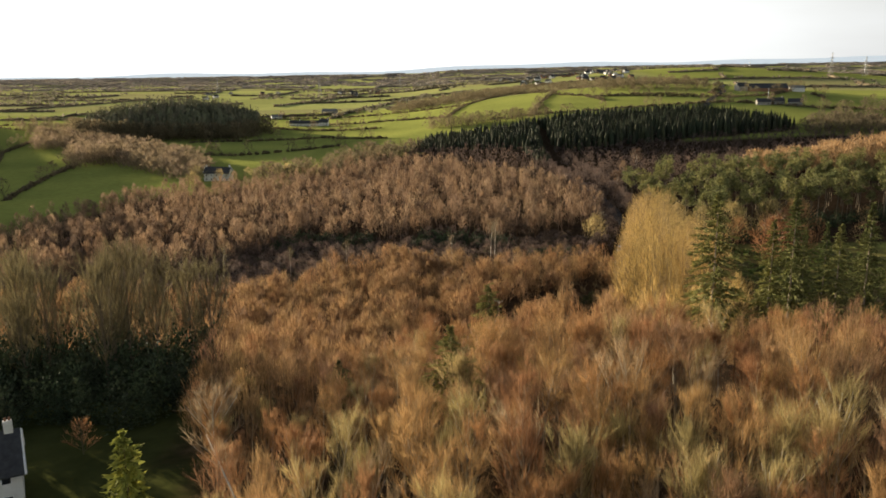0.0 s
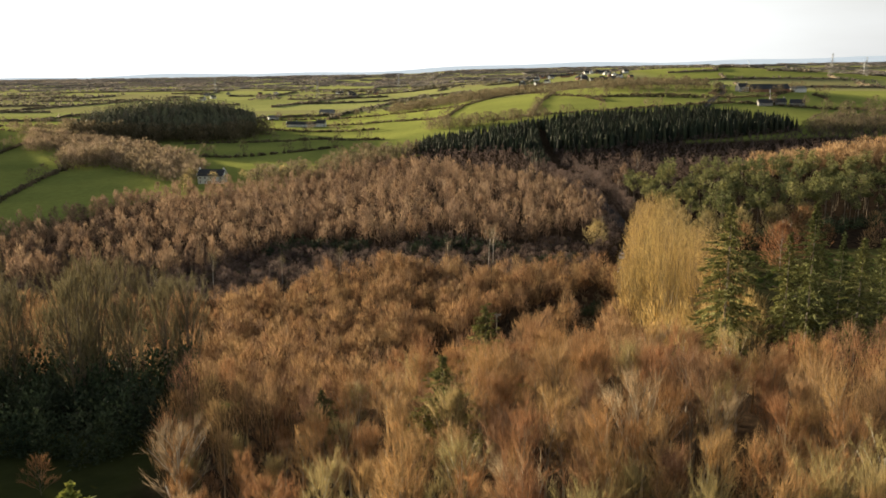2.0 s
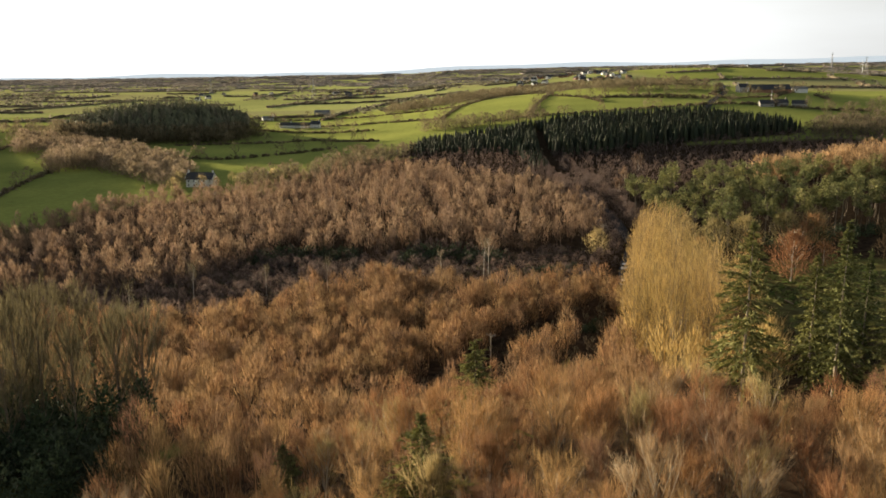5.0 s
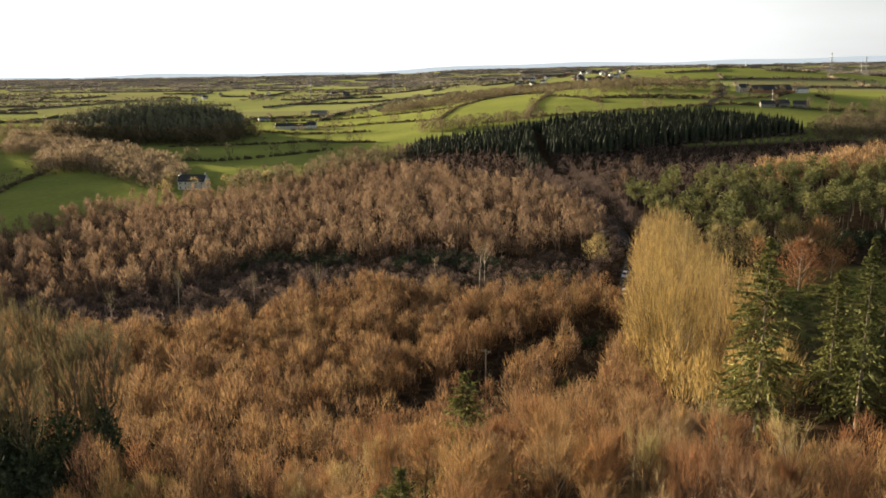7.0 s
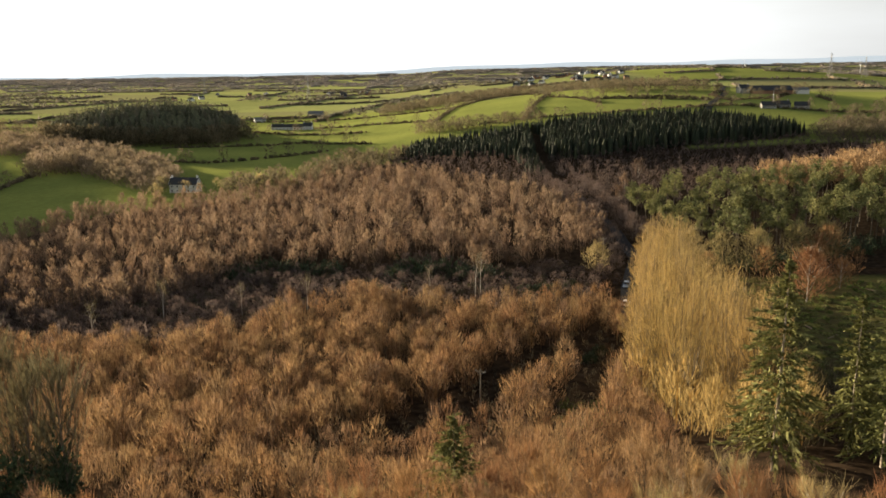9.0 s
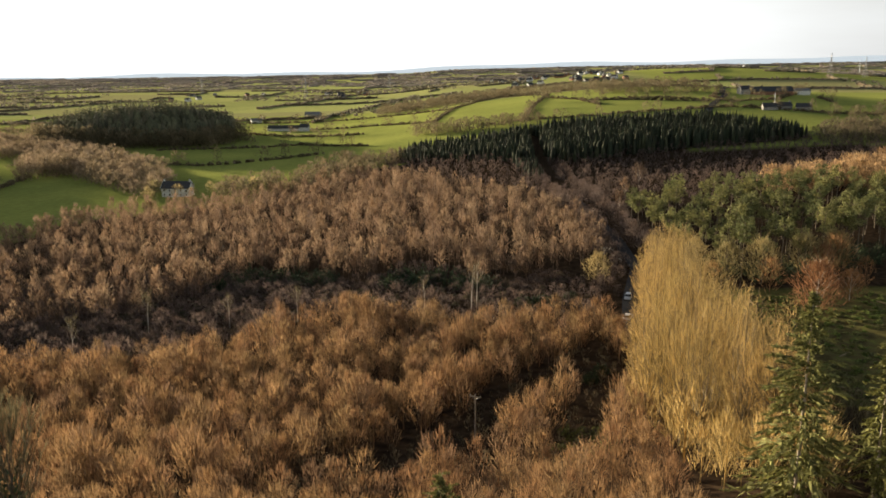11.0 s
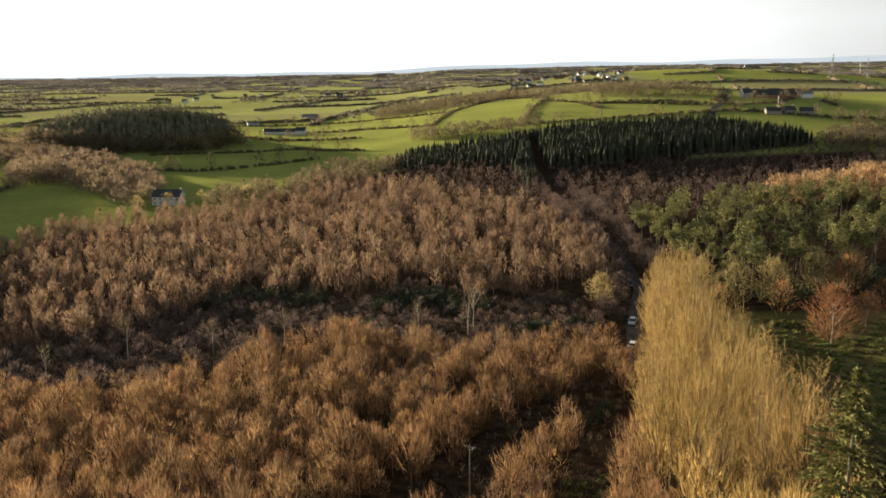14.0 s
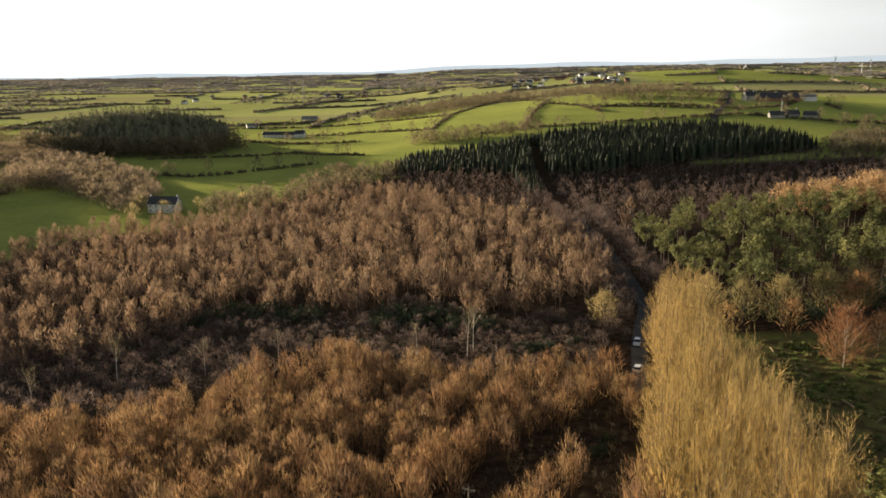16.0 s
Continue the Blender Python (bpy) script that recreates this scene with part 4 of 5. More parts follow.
# plantation and clump of conifers
KINDS = [(soup(spruce_tree(R, h, s, 9, 5, 1, 0.1, (0.9, 0.044))[1], solid_cone(R, h, s * 0.5, 5, 4, 0.04, 3.0)),) for h, s in ((13, 3.4), (14, 3.0), (11.5, 3.6), (12.5, 2.8))]
spots = np.concatenate([scatter(R, p, 3.4, lambda x, y: line_gap(ROAD, x, y) > 4) for p in (PLANTATION, [(57, 388), (67, 386), (68, 438), (54, 440)])])
plant_all(R, "conifer_plantation", [soup(*k) for k in KINDS], spots, R.uniform(0.84, 1.04, len(spots)) * np.where((spots[:, 0] < 70) & (spots[:, 1] < 430), 0.7, 1.0) * (0.6 + 0.42 * sg((spots[:, 0] - 60) / 30) - 0.25 * sg((spots[:, 0] - 245) / 8)) * (1 + 0.12 * lumps(spots[:, 0], spots[:, 1], 34.0)), M_FAR_CONIFER, "dark green conifer plantation along the ridge", "trees")
spots = scatter(R, CLUMP, 4.6)
mid = np.hypot((spots[:, 0] + 283) / 98, (spots[:, 1] - 682) / 68)
OLD_KINDS = [soup(spruce_tree(R, h, q, 9, 6, 1, 0.3, (0.9, 0.045))[1], solid_crown(R, h * 0.9, q * 0.6, 0.1)) for h, q in ((16, 3.4), (15, 3.8), (17, 3.0))]
plant_all(R, "conifer_clump", OLD_KINDS, spots, R.uniform(0.85, 1.12, len(spots)) * (1.85 - 0.75 * np.clip(mid, 0, 1.1) ** 3), M_CLUMP, "dark rounded clump of conifers among fields", "trees")
SKIRT = [(-392, 690), (-386, 656), (-350, 622), (-262, 602), (-198, 612), (-174, 655), (-184, 670), (-205, 630), (-262, 620), (-342, 640), (-372, 672)]
spots = scatter(R, SKIRT, 5.5)
plant_all(R, "clump_skirt", ROUND_FAR, spots, R.uniform(1.2, 1.8, len(spots)), M_TWIG_GREY, "dark leafless trees round the foot of the conifer clump", "trees")


# ---- hedges ----
CLUMPS = [clump_bush(R, 3.0, 2.2, 46, 1.4), clump_bush(R, 3.6, 2.0, 46, 1.4), clump_bush(R, 2.6, 2.6, 46, 1.3)]
HEDGES = [[(-247, 350), (-259, 391), (-269, 429), (-280, 487)], [(-340, 480), (-380, 547), (-395, 614), (-373, 627)],
          [(-216, 537), (-169, 522), (-126, 540), (-85, 558)], [(-237, 600), (-115, 622), (-50, 577)], [(-260, 640), (-180, 700), (-62, 668)],
          [(6, 673), (28, 778), (91, 900), (140, 800)], [(140, 800), (102, 677), (85, 609)], [(47, 604), (87, 609), (143, 599), (270, 605)],
          [(162, 692), (217, 681), (262, 650)], [(270, 605), (333, 566), (420, 560)], [(278, 634), (330, 650), (420, 760)],
          [(-180, 770), (-62, 740), (6, 673)], [(-420, 800), (-230, 880), (-60, 860), (28, 778)], [(-700, 700), (-537, 813), (-420, 800)], [(-600, 560), (-459, 682), (-420, 700)],
          [(132, 754), (156, 706), (164, 657)], [(168, 692), (226, 657), (264, 638)], [(279, 625), (275, 668), (300, 700)], [(378, 641), (392, 690)]]
spots = np.concatenate([hedge_line(h, 2.6, R) for h in HEDGES])
plant_all(R, "field_hedge", CLUMPS, spots, R.uniform(0.6, 1.15, len(spots)), M_HEDGE, "dark brown winter hedges between pastures", "hedge")
FARM_TREES = np.array([(-124, 402), (-113, 408), (-100, 405), (-88, 411), (-107, 401), (-94, 402), (-158, 406), (-163, 412), (-156, 392), (-141, 397), (-133, 399), (-118, 404)], float)
plant_all(R, "farm_trees", ROUND_KINDS, FARM_TREES, R.uniform(0.75, 1.05, len(FARM_TREES)), M_TWIG_OLIVE, "olive leafless trees sheltering the farmhouse", "trees")
spots = np.concatenate([hedge_line(h, 22, R) for h in HEDGES] + [scatter(R, p, 10.0) for p in (
    [(-460, 690), (-420, 660), (-390, 680), (-420, 730), (-480, 730)],
    [(-175, 395), (-165, 425), (-180, 420)])] + [scatter(R, p, 6.5) for p in ([(-80, 392), (-74, 478), (-40, 488), (-15, 474), (-38, 420), (-60, 392)], [(-122, 384), (-85, 392), (-80, 428), (-112, 425)], [(0, 612), (50, 592), (90, 602), (100, 586), (20, 572), (-20, 600)])] + [scatter(R, p, 14.0) for p in ([(120, 830), (250, 800), (345, 850), (330, 960), (180, 960), (110, 900)], [(300, 520), (400, 540), (400, 570), (330, 560)])] + [scatter(R, p, 8.5) for p in ([(172, 738), (250, 714), (294, 690), (308, 716), (255, 745), (195, 790)], [(-70, 880), (35, 850), (120, 880), (110, 990), (-70, 990)])])
plant_all(R, "hedgerow_trees", ROUND_FAR, spots, R.uniform(0.75, 1.25, len(spots)), M_TWIG_GREY, "round leafless hedgerow trees", "trees")

BELT = [(-365, 566), (-328, 558), (-272, 462), (-251, 480), (-192, 428), (-158, 398), (-160, 440), (-188, 496), (-222, 530), (-286, 590), (-346, 622), (-420, 672)]
# wood added out of view to keep the sun off the left pastures
UNSEEN_BELT = [(-425, 480), (-445, 560), (-500, 660), (-620, 640), (-620, 520), (-500, 440)]
spots = scatter(R, UNSEEN_BELT, 8.0)
plant_all(R, "west_wood", ROUND_FAR, spots, R.uniform(1.6, 2.2, len(spots)), M_TWIG_GREY, "tall leafless wood added out of view to shade the pastures", "trees")
spots = scatter(R, BELT, 6.2)
plant_all(R, "tree_belt", ROUND_FAR, spots, R.uniform(0.75, 1.25, len(spots)) * (1 + 0.35 * np.exp(-np.hypot(spots[:, 0] + 268, spots[:, 1] - 478) / 40)), M_TWIG_BELT, "dense brown belt of leafless trees beside a pasture", "trees")

# far patchwork
lines = []
for u in range(-26, 27):
    v = np.arange(3.5, 30, 0.5)
    x, y = field_xy(np.full(v.shape, float(u)), v)
    lines.append(np.stack([x, y], 1))
for v in range(4, 30):
    u = np.arange(-26, 26.1, 0.5)
    x, y = field_xy(u, np.full(u.shape, float(v)))
    lines.append(np.stack([x, y], 1))
far_trees, NV, NF, DV, DF = [], [], [], [], []
for L in lines:
    for a, c in zip(L, L[1:]):
        m = (a + c) / 2
        if m[1] < 880 or abs(m[0]) > 0.8 * m[1] + 60 or m[1] > 4700 or R.random() < 0.42:
            continue
        far_trees.append(hedge_line([tuple(a), tuple(c)], max(11.0, m[1] / 110), R))
        # an uneven bank of twigs along the field's edge
        k = max(2, int(np.hypot(*(c - a)) / max(7.0, m[1] / 160)))
        q = a + (c - a) * np.linspace(0, 1, k + 1)[:, None]
        d = (c - a) / np.hypot(*(c - a))
        side = np.array([d[1], -d[0]]) * 1.5
        z = g(q[:, 0], q[:, 1])
        q = np.column_stack([q[:, 0], lay(q[:, 0], q[:, 1])])
        h = R.uniform(1.4, 3.6, k + 1) * (1 + m[1] / 5000)
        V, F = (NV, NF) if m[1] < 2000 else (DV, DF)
        n = sum(len(v) for v in V)
        V.append(np.concatenate([np.column_stack([q - side, z - 0.2]), np.column_stack([q - side * 0.5, z + h]), np.column_stack([q + side * 0.5, z + h * R.uniform(0.8, 1.1, k + 1)]), np.column_stack([q + side, z - 0.2])]))
        i = np.arange(k)
        for r in range(3):
            o = n + r * (k + 1)
            F.append(np.stack([o + i, o + i + 1, o + k + 2 + i, o + k + 1 + i], 1))
for V, F, mat in ((NV, NF, M_HEDGE), (DV, DF, M_DISTANT_HAZED)):
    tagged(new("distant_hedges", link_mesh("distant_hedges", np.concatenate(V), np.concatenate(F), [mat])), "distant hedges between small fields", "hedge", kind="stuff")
spots = np.concatenate(far_trees)
woods = []
for u in range(-24, 25):
    for v in range(5, 29):
        x, y = field_xy(u + 0.5, v + 0.5)
        if abs(x) > 0.8 * y or y < 950 or y > 4650 or (430 < x < 980 and 1250 < y < 1600) or R.random() > 0.4 + 0.04 * (y > 1500):
            continue
        k = R.random((66, 2))
        px, py = field_xy(u + k[:, 0], v + k[:, 1])
        woods.append(np.stack([px, py], 1))
spots = np.concatenate([spots] + woods)
FAR_CROWNS = [clump_bush(R, 7.5, 4.4, 11, 4.6), clump_bush(R, 6.5, 4.8, 11, 4.4), clump_bush(R, 8.5, 4.0, 11, 4.6)]
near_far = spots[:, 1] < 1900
# farther trees take the twigs with haze in their colour
for pick, mat in ((near_far, M_TWIG_DUN), (~near_far, M_DISTANT_HAZED)):
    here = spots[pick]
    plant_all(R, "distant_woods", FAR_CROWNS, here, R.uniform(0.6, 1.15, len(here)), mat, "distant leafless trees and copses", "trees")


# ---- single trees ----
birch = tree_thing("birch", bare_tree(R, 12, 1.8, 10, 4, 4, 0.05, 0.45, (0.04, 0), 0.5), M_BARK_PALE, M_TWIG_GREY, "slender silver birch standing over the young wood")
stand(birch, 16, 204)
stand(copy_thing(birch, Matrix.Identity(4)), 17.6, 206, 1.0, 0.95)
for x, y, s in ((-33, 206, 0.8), (-75, 205, 0.95), (-88, 190, 0.9), (3, 207, 0.7), (-52, 205, 0.75)):
    stand(copy_thing(birch, Matrix.Identity(4)), x, y, x, s)
def round_form(h, s, n):
    stem = bare_tree(R, h, s * 0.8, 16, 3, 2, 0.08, 0.8, (0, 0), 0.15, 0.4, 0.1)
    return stem[0], soup(stem[1], plume(R, h, s, n, 0.08, 1.3, 0.12, flare=1.2, wild=0.4)), stem[2]


oak = tree_thing("round_tree", round_form(11, 4.4, 1500), M_BARK, M_TWIG_OLIVE, "round leafless tree with olive-gold twigs by the lane")
stand(oak, 54.5, 218, 0.0, 0.95)
for x, y, s in ((101, 213, 1.35), (92, 216, 1.2), (118, 221, 1.25), (130, 226, 1.2), (85, 223, 1.15)):
    stand(copy_thing(oak, Matrix.Identity(4)), x, y, x, s)
russet = tree_thing("russet_tree", round_form(12, 4.6, 2400), M_BARK_PALE, M_TWIG_NEAR, "broad russet leafless tree with a pale trunk in the glade")
stand(russet, 103, 189, 0.0, 1.3)
stand(copy_thing(russet, Matrix.Identity(4)), 118, 199, 2.0, 0.8)
pale = tree_thing("pale_tree", bare_tree(R, 12, 3.4, 18, 7, 8, 0.14, 0.7, (0, 0), 0.25, 0.45, 0.1), M_BARK_PALE, M_TWIG_FAR, "pale pinkish leafless tree over shaded woodland")
for x, y, s in ((109, 354, 0.95), (95, 330, 0.75), (84, 300, 0.8)):
    stand(pale if x == 109 else copy_thing(pale, Matrix.Identity(4)), x, y, x, s)
holly = tagged(new("holly_bush"), "dark glossy evergreen bush beside the open strip", "bush")
part("leaf_mass", clump_bush(R, 4.2, 3.6, 700, 0.5), M_EVERGREEN, holly)
for x, y, s in ((37, 203, 1.0), (33, 202, 1.1), (30, 204, 0.9), (38, 157, 0.75), (41, 161, 0.7), (-12, 214, 0.9), (-40, 208, 0.9), (44, 206, 0.9)):
    stand(holly if x == 37 else copy_thing(holly, Matrix.Identity(4)), x, y, x, s)
dark_tree = tree_thing("lone_spruce", spruce_tree(R, 17, 3.2, 16, 7, 4), M_BARK, M_FAR_CONIFER, "lone dark conifer at the edge of the plantation", crown="foliage")
stand(dark_tree, 42, 506)
shrub = tree_thing("garden_shrub", bare_tree(R, 4.2, 1.8, 20, 6, 8, 0.04, 0.9, (0, 0), 0.1, 0.5, 0.14), M_BARK, M_TWIG_NEAR, "small reddish leafless garden shrub on the lawn", "shrub")
stand(shrub, -44, 67)
dead = tagged(new("dead_stem"), "pale leaning dead birch stem at the wood's edge", "tree")
P = np.array([(-11.5, 51.5, 18.8), (-14.2, 56.0, 23.4), (-18.0, 62.6, 26.0), (-22.3, 70.6, 27.3)])
part("stem", swept(P, [0.13, 0.11, 0.09, 0.05]), M_BARK_PALE, dead)


# ---- buildings ----
def box_bm(w, d, h, z=0.0, x=0.0, y=0.0, bevel=0.0):
    bm = bmesh.new()
    bmesh.ops.create_cube(bm, size=1.0, matrix=Matrix.Translation((x, y, z + h / 2)) @ Matrix.Diagonal((w, d, h, 1)))
    if bevel:
        bmesh.ops.bevel(bm, geom=bm.edges[:], offset=bevel, segments=2, affect="EDGES")
    return bm


def gabled(w, d, eave, ridge):
    """Walls with gables at both ends of x."""
    bm = bmesh.new()
    sec = [(-d / 2, 0), (d / 2, 0), (d / 2, eave), (0, ridge), (-d / 2, eave)]
    a, b = [[bm.verts.new((x, y, z)) for y, z in sec] for x in (-w / 2, w / 2)]
    bm.faces.new(a)
    bm.faces.new(b[::-1])
    for i in range(5):
        j = (i + 1) % 5
        bm.faces.new((a[i], b[i], b[j], a[j]))
    bmesh.ops.recalc_face_normals(bm, faces=bm.faces[:])
    return bm


def roof_bm(w, d, eave, ridge, over=0.35, thick=0.22):
    bm = bmesh.new()
    s = (ridge - eave) / (d / 2)
    lo = [(-d / 2 - over, eave - over * s + 0.03), (0, ridge + 0.03), (d / 2 + over, eave - over * s + 0.03)]
    sec = lo + [(y, z + thick) for y, z in lo[::-1]]
    a, b = [[bm.verts.new((x, y, z)) for y, z in sec] for x in (-w / 2 - over, w / 2 + over)]
    for i in range(6):
        j = (i + 1) % 6
        bm.faces.new((a[i], b[i], b[j], a[j]))
    for v in (a, b):
        bm.faces.new((v[0], v[1], v[4], v[5]))
        bm.faces.new((v[1], v[2], v[3], v[4]))
    bmesh.ops.recalc_face_normals(bm, faces=bm.faces[:])
    return bm


def house(name, w, d, eave, ridge, wall, roof, label, windows=0, storeys=1, chimneys=(), gable_board=False, category="house"):
    ob = tagged(new(name), label, category)
    part("wall", gabled(w, d, eave, ridge), wall, ob)
    part("roof", roof_bm(w, d, eave, ridge), roof, ob)
    for cx in chimneys:
        c = part("chimney", box_bm(0.9, 0.7, 1.9, ridge - 0.6, cx, 0, 0.03), wall, ob)
        for k in (-0.2, 0.2):
            part("chimney_pot", tubes(np.array([[cx + k, 0, ridge + 1.25]]), np.array([[cx + k, 0, ridge + 1.7]]), 0.13, 0.11, 8), M_BRICK, c)
    for s in (-1, 1):
        for f in range(storeys):
            for i in range(windows):
                x = -w / 2 + (i + 0.5) * w / windows
                z = 0.9 + f * 2.6
                if f == 0 and i == windows // 2:
                    part("door", box_bm(1.0, 0.08, 2.05, 0, x, s * (d / 2 + 0.04), 0.01), M_WOOD, ob)
                    continue
                wd = part("window", box_bm(1.0, 0.06, 1.25, z, x, s * (d / 2 + 0.03), 0.01), M_TURBINE, ob)
                part("pane", box_bm(0.84, 0.04, 1.09, z + 0.08, x, s * (d / 2 + 0.055)), M_GLASS, wd)
    if gable_board:
        for e in (-1, 1):
            for s in (-1, 1):
                A, B = np.array([[e * (w / 2 + 0.38), s * (d / 2 + 0.35), eave - 0.2]]), np.array([[e * (w / 2 + 0.38), 0, ridge + 0.1]])
                part("barge_board", tubes(A, B, 0.16, 0.16, 4), M_TURBINE, ob)
    return ob


def settle_house(ob, x, y, turn, depth=0.4):
    ob.matrix_basis = pose(x, float(lay(x, y)), gz(x, y) - depth, 0, 0, turn)
    return ob


settle_house(house("garden_house", 12, 7, 4.6, 7.9, M_WALL, M_SLATE, "white rendered house with dark slate roof and chimney", 4, 2, (5.2, -5.2), True), -51.7, 57.4, 28, 0.3)
settle_house(house("farmhouse", 17, 7.5, 5.4, 9.0, M_WALL, M_SLATE, "white two-storey farmhouse with slate roof among trees", 5, 2, (-7.9, 7.9), True), -146, 410, -8)
settle_house(house("long_barn", 36, 7.5, 3.6, 6.6, M_WALL, M_SLATE, "long low white farm range with dark slate roof", 9, 1, (-6,), True), -160, 752, -3)
settle_house(house("farm_dwelling", 10, 8, 4.8, 8.0, M_WALL, M_SLATE, "white two-storey farm dwelling with slate roof", 3, 2, (-4.3, 4.3)), -137, 748, -3)
settle_house(house("white_barn", 14, 9, 4.0, 6.8, M_WALL, M_SHEET, "small whitewashed barn with grey roof", 0), -227, 885, 20)
settle_house(house("field_barn", 22, 11, 4.0, 7.0, M_STONE, M_SHEET, "stone field barn with grey sheet roof", 0), -170, 980, -10)
settle_house(house("brick_barn", 42, 14, 3.8, 8.4, M_BRICK, M_SLATE, "long brown farm shed with dark slate roof", 0), 346, 694, 3)
settle_house(house("stone_farmhouse", 11, 8, 5.2, 8.6, M_STONE, M_SLATE, "pale stone farmhouse beside a long shed", 3, 2, (-4.8, 4.8)), 318, 692, 12)
settle_house(house("white_shed", 18, 9, 4.5, 6.6, M_WALL, M_SHEET, "white farm shed with low roof", 0), 392, 722, 5)
for x, y in ((292, 588), (306, 592), (320, 586)):
    settle_house(house("cottage", 12, 7.5, 3.0, 5.8, M_STONE, M_SLATE, "low grey cottage behind the conifers", 3, 1, (5,)), x, y, x % 40 - 20)

ribbon("road_2", [(238, 585), (258, 623), (294, 680), (306, 715), (345, 800), (380, 870)], 6.0, 0.4, M_ASPHALT, "grey lane climbing between fields to a farm", "road")
mast = tagged(new("radio_mast"), "slim pale mast among cottages", "mast")
part("shaft", tubes(np.array([[0, 0, -0.5]]), np.array([[0, 0, 13.0]]), 0.28, 0.18, 8), M_TURBINE, mast)
part("antenna", tubes(np.array([[0, 0, 13.0]]), np.array([[0, 0, 15.0]]), 0.09, 0.05, 6), M_STEEL, mast)
stand(mast, 300, 596)

VILLAGE = []
for i in range(68):
    if i < 52:
        VILLAGE.append((R.uniform(140, 410), R.uniform(1330, 1640)))
    elif i < 60:
        VILLAGE.append((R.uniform(-260, -150), R.uniform(1480, 1700)))
    else:
        VILLAGE.append((R.uniform(-600, -380), R.uniform(1400, 1800)))
first = [house("village_house", 12, 8, 4.8, 8.0, M_WALL, M_SLATE, "distant white village house with slate roof", 3, 2, (5,)),
         house("village_house", 14, 8, 3.2, 6.2, M_STONE, M_SLATE, "distant grey village house with slate roof", 3, 1, (6,)),
         house("village_house", 10, 7.5, 4.8, 7.8, M_BRICK, M_SLATE, "distant brick village house with slate roof", 3, 2, (-4,))]
for o in first:
    tagged(o, group="village houses")
for i, (x, y) in enumerate(VILLAGE):
    ob = first[i % 3] if i < 3 else copy_thing(first[i % 3], Matrix.Identity(4))
    settle_house(ob, float(x), float(y), float(R.uniform(-90, 90)))


# ---- masts, poles and wires ----
def utility_pole(label):
    ob = tagged(new("utility_pole"), label, "pole")
    part("post", tubes(np.array([[0, 0, -0.3]]), np.array([[0, 0, 9.6]]), 0.16, 0.11, 8), M_WOOD, ob)
    arm = part("crossarm", box_bm(2.1, 0.12, 0.14, 9.2, bevel=0.01), M_WOOD, ob)
    for x in (-0.95, 0.0, 0.95):
        part("insulator", tubes(np.array([[x, 0, 9.34 if x else 9.6]]), np.array([[x, 0, 9.62 if x else 9.85]]), 0.07, 0.05, 8), M_STONE, arm)
    for s in (-1, 1):
        part("brace", tubes(np.array([[0, 0.08, 8.6]]), np.array([[s * 0.7, 0.08, 9.2]]), 0.025, 0.025, 4), M_STEEL, ob)
    return ob


pole = utility_pole("weathered wooden utility pole with crossarm above young trees")
pole.matrix_basis = pose(*spot(12.7, 135.5), 0, 0, -28)
copy_thing(pole, pose(*spot(67, 184), 0, 0, 12))
copy_thing(pole, pose(*spot(57.5, 223), 0, 0, 12))
for k in (-0.95, 0.95):
    p0, p1 = [Vector(spot(*p)) + Vector((k, 0.2 * k, 9.7)) for p in ((67, 184), (57.5, 223))]
    q = np.array([tuple(p0.lerp(p1, t) - Vector((0, 0, 2.4 * t * (1 - t)))) for t in np.linspace(0, 1, 9)])
    V, F = swept(q, [0.02] * 9, 4)
    tagged(new("overhead_wire", link_mesh("overhead_wire", V, F, [M_WIRE])), "thin pale overhead wire along the lane", "wire", "overhead wires")


def pylon():
    ob = tagged(new("pylon"), "distant grey lattice steel electricity pylon", "pylon", "pylons on the skyline")
    for sx in (-1, 1):
        for sy in (-1, 1):
            part("leg", tubes(np.array([[4.0 * sx, 4.0 * sy, -1.0], [1.2 * sx, 1.2 * sy, 26.0]]), np.array([[1.2 * sx, 1.2 * sy, 26.0], [0.3 * sx, 0.3 * sy, 44.0]]), 0.28, 0.22, 4), M_STEEL, ob)
    A, B = [], []
    for z0, z1 in ((0, 9), (9, 17), (17, 23), (23, 28), (28, 33), (33, 38)):
        w0, w1 = (4.0 - 2.8 * min(z, 26) / 26 if z < 26 else 1.2 - 0.9 * (z - 26) / 18 for z in (z0, z1))
        for a, b in (((-w0, -w0), (w1, -w1)), ((w0, -w0), (-w1, -w1)), ((-w0, w0), (w1, w1)), ((w0, w0), (-w1, w1))):
            A.append((*a, z0))
            B.append((*b, z1))
    part("lattice", tubes(np.array(A, float), np.array(B, float), 0.12, 0.12, 3), M_STEEL, ob)
    for z, w in ((28, 8.0), (34, 6.5), (40, 5.0)):
        part("crossarm", tubes(np.array([[-w, 0, z], [0, 0, z + 1.2]]), np.array([[0, 0, z + 1.2], [w, 0, z]]), 0.2, 0.2, 4), M_STEEL, ob)
    return ob


tower = pylon()
for i, (x, y, s) in enumerate([(-284, 1517, 1.0), (-600, 1750, 1.0), (790, 1330, 1.0), (860, 1330, 0.9), (-120, 1900, 1.0), (1050, 1500, 0.9)]):
    stand(tower if i == 0 else copy_thing(tower, Matrix.Identity(4)), x, y, 0.5, s, 0.0)


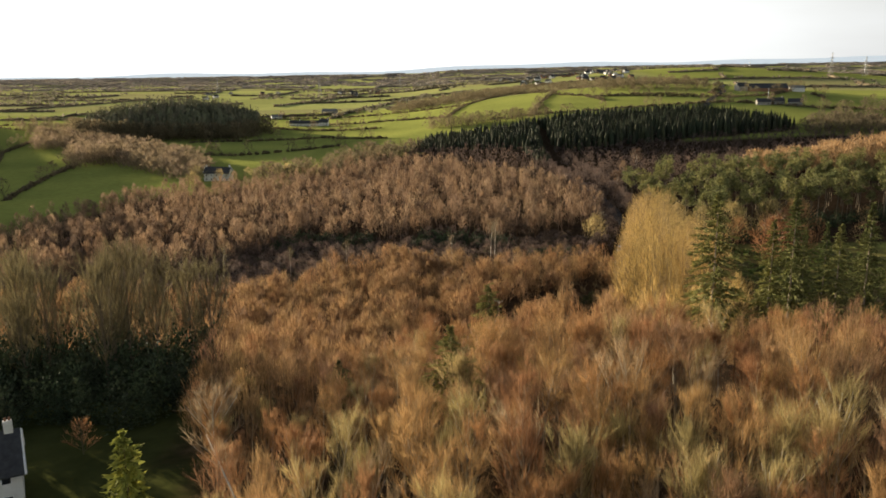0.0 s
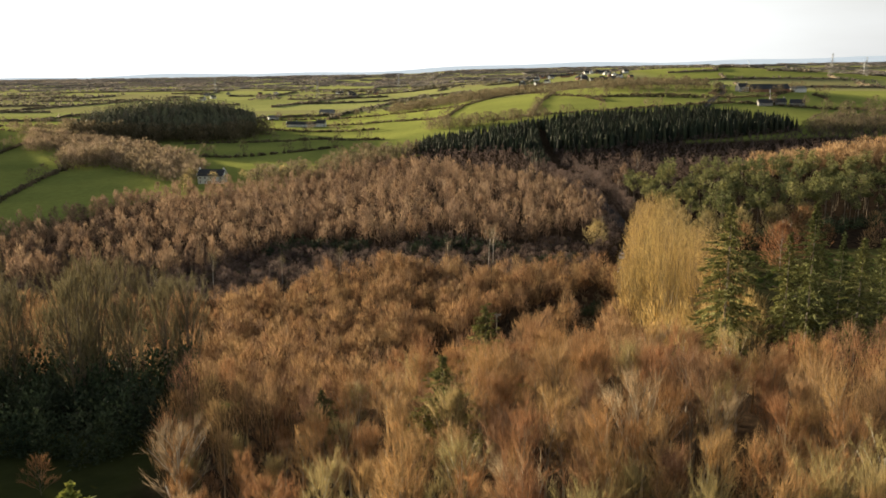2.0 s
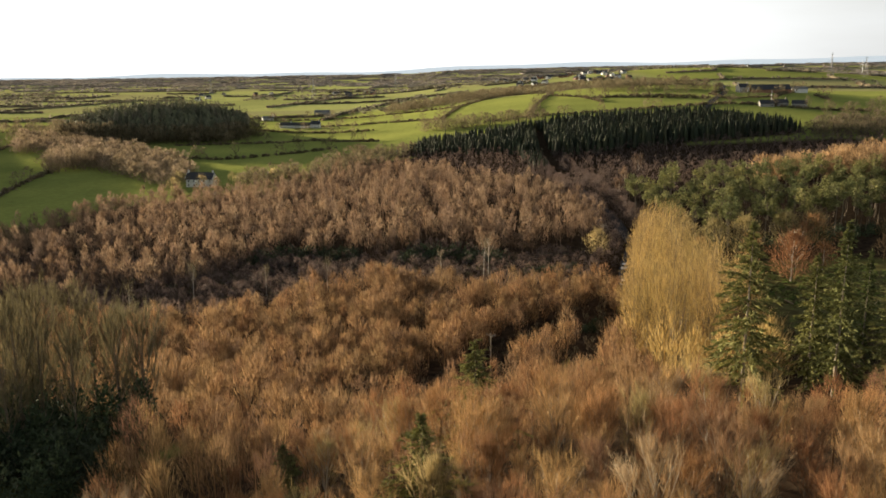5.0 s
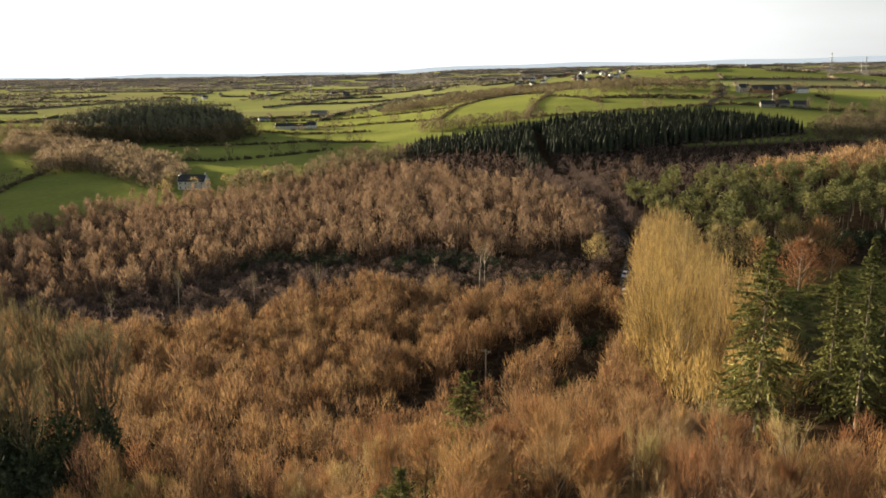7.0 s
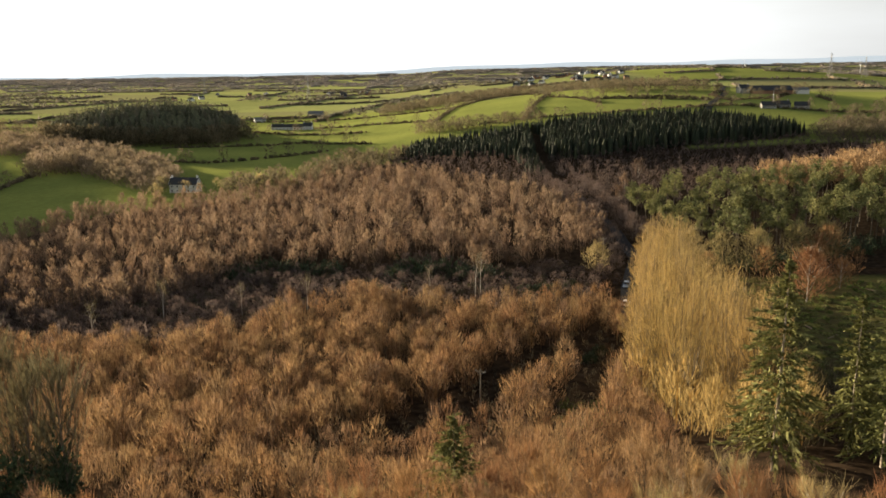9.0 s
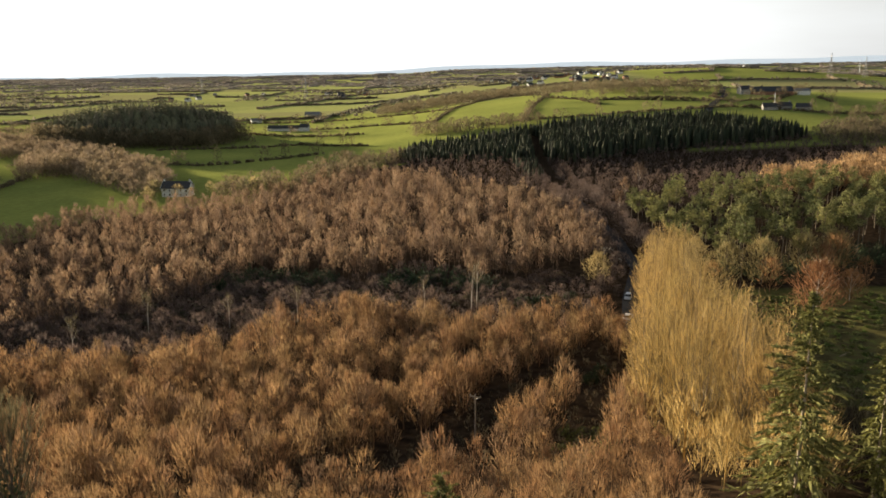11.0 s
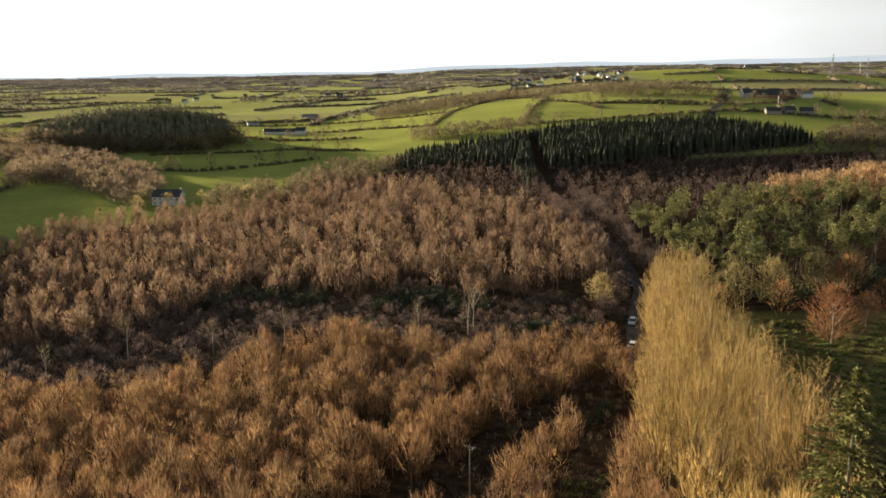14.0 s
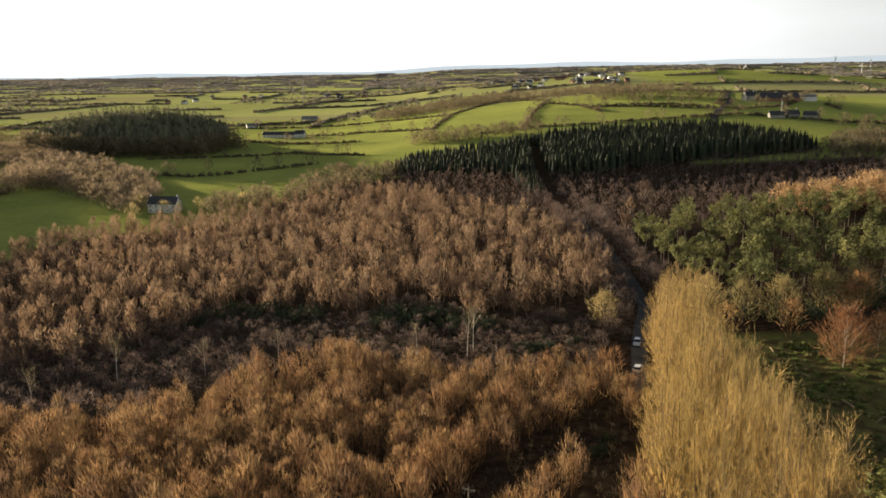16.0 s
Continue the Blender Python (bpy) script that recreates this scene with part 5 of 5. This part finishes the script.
def wind_turbine():
    ob = tagged(new("wind_turbine"), "distant white three-bladed wind turbine", "turbine", "turbines on the skyline")
    part("tower", tubes(np.array([[0, 0, -1.0]]), np.array([[0, 0, 45.0]]), 1.6, 0.9, 10), M_TURBINE, ob)
    part("nacelle", box_bm(1.8, 4.5, 1.9, 44.6, 0, 0, 0.3), M_TURBINE, ob)
    for k in range(3):
        a = radians(90 + 25 + 120 * k)
        c = np.array([[0, -2.6, 45.5]])
        d = np.array([[math.cos(a), 0, math.sin(a)]])
        part("blade", tubes(np.concatenate([c, c + d * 5]), np.concatenate([c + d * 5, c + d * 21]), np.array([0.5, 1.0]), np.array([1.0, 0.15]), 4), M_TURBINE, ob)
    return ob


mill = wind_turbine()
for i, (x, y, s) in enumerate([(1215, 2654, 1.0), (1790, 3000, 0.9), (1900, 2900, 0.9)]):
    stand(mill if i == 0 else copy_thing(mill, Matrix.Identity(4)), x, y, -0.4, s, 0.0)


# ---- cars on the lane ----
def car(name, paint, label, tall=1.45):
    ob = tagged(new(name), label, "car", "cars on the lane")
    bm = bmesh.new()
    sec = [(-2.1, 0.35), (-2.15, 0.75), (-2.0, 0.95), (0.9, 0.98), (2.0, 0.78), (2.1, 0.4)]
    a, b = [[bm.verts.new((y, x, z)) for x, z in sec] for y in (-0.88, 0.88)]
    bm.faces.new(a)
    bm.faces.new(b[::-1])
    for i in range(6):
        j = (i + 1) % 6
        bm.faces.new((a[i], b[i], b[j], a[j]))
    bmesh.ops.recalc_face_normals(bm, faces=bm.faces[:])
    bmesh.ops.bevel(bm, geom=bm.edges[:], offset=0.09, segments=3, affect="EDGES")
    part("body", bm, paint, ob)
    bm = bmesh.new()
    lo = [bm.verts.new(p) for p in ((-0.8, -1.95, 0.93), (0.8, -1.95, 0.93), (0.8, 0.95, 0.95), (-0.8, 0.95, 0.95))]
    hi = [bm.verts.new(p) for p in ((-0.64, -1.55, tall), (0.64, -1.55, tall), (0.64, 0.25, tall), (-0.64, 0.25, tall))]
    bm.faces.new(hi)
    for i in range(4):
        j = (i + 1) % 4
        bm.faces.new((lo[i], lo[j], hi[j], hi[i]))
    bmesh.ops.recalc_face_normals(bm, faces=bm.faces[:])
    cabin = part("window_band", bm, M_GLASS, ob, "dark car windows")
    part("roof_panel", box_bm(1.3, 1.85, 0.06, tall - 0.01, 0, -0.65, 0.02), paint, ob)
    for sx in (-1, 1):
        part("tail_lamp", box_bm(0.3, 0.06, 0.16, 0.7, sx * 0.68, -2.15, 0.01), M_LAMP_RED, ob)
        for y in (-1.35, 1.35):
            w = part("wheel", tubes(np.array([[sx * 0.7, y, 0.33]]), np.array([[sx * 0.9, y, 0.33]]), 0.33, 0.33, 14), M_TYRE, ob)
            part("rim", tubes(np.array([[sx * 0.9, y, 0.33]]), np.array([[sx * 0.915, y, 0.33]]), 0.2, 0.18, 12), M_STEEL, w)
    return ob


car("parked_car", M_CAR_WHITE, "white hatchback on the narrow lane").matrix_basis = pose(0, 0, 0.3) @ pose(*spot(55.4, 190), 0, 0, -23)
car("parked_car", M_CAR_SILVER, "silver-blue saloon car on the narrow lane").matrix_basis = pose(0, 0, 0.3) @ pose(*spot(59.5, 204), 0, 0, 162)

# ---- glade ----
log = tagged(new("felled_log", link_mesh("felled_log", *tubes(np.array([[0, -2.2, 0.0], [0, 0.0, 0.02]]), np.array([[0, 0.0, 0.02], [0.08, 2.2, 0.0]]), np.array([0.2, 0.18]), np.array([0.18, 0.14]), 8), [M_LOG])), "pale felled log lying in the rough glade", "log", "felled logs")
for i in range(16):
    x, y = float(R.uniform(78, 128)), float(R.uniform(142, 200))
    ob = log if i == 0 else copy_thing(log, Matrix.Identity(4))
    ob.matrix_basis = pose(0, 0, 0.1) @ pose(*spot(x, y), 0, 0, float(R.uniform(0, 180)))
GLADE = [(76, 142), (138, 140), (148, 204), (80, 205)]
spots = scatter(R, GLADE, 2.2)
spots = spots[np.sin(spots[:, 0] * 0.21) + np.cos(spots[:, 1] * 0.17) > -0.5]
M_TUSSOCK = plant_mat("rough green grass", [(0.13, 0.17, 0.045), (0.18, 0.2, 0.06), (0.2, 0.19, 0.08)], 0.3)
plant_all(R, "glade_tussocks", [clump_bush(R, 0.5, 0.8, 60, 0.5), clump_bush(R, 0.35, 1.0, 60, 0.45)], spots, R.uniform(0.6, 1.4, len(spots)), M_TUSSOCK, "rough green grass tussocks in the glade", "grass")

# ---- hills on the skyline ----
# haze is put into the pale base colour and a faint glow
M_HILL, hill_nt, hill_b = node_mat("moorland with painted haze", 1.0)
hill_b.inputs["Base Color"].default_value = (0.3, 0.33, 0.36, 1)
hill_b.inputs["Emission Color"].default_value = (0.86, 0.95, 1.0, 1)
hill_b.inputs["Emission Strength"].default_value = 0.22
xs = np.linspace(-4600, 4600, 160)
top = 2 + 72 * sg((xs - 100) / 700) + 6 * np.sin(xs / 310.0) + 4 * np.sin(xs / 130.0 + 1)
V = np.concatenate([np.column_stack([xs, np.full(160, 4700.0), np.full(160, -20.0)]), np.column_stack([xs, np.full(160, 4780.0), top])])
i = np.arange(159)
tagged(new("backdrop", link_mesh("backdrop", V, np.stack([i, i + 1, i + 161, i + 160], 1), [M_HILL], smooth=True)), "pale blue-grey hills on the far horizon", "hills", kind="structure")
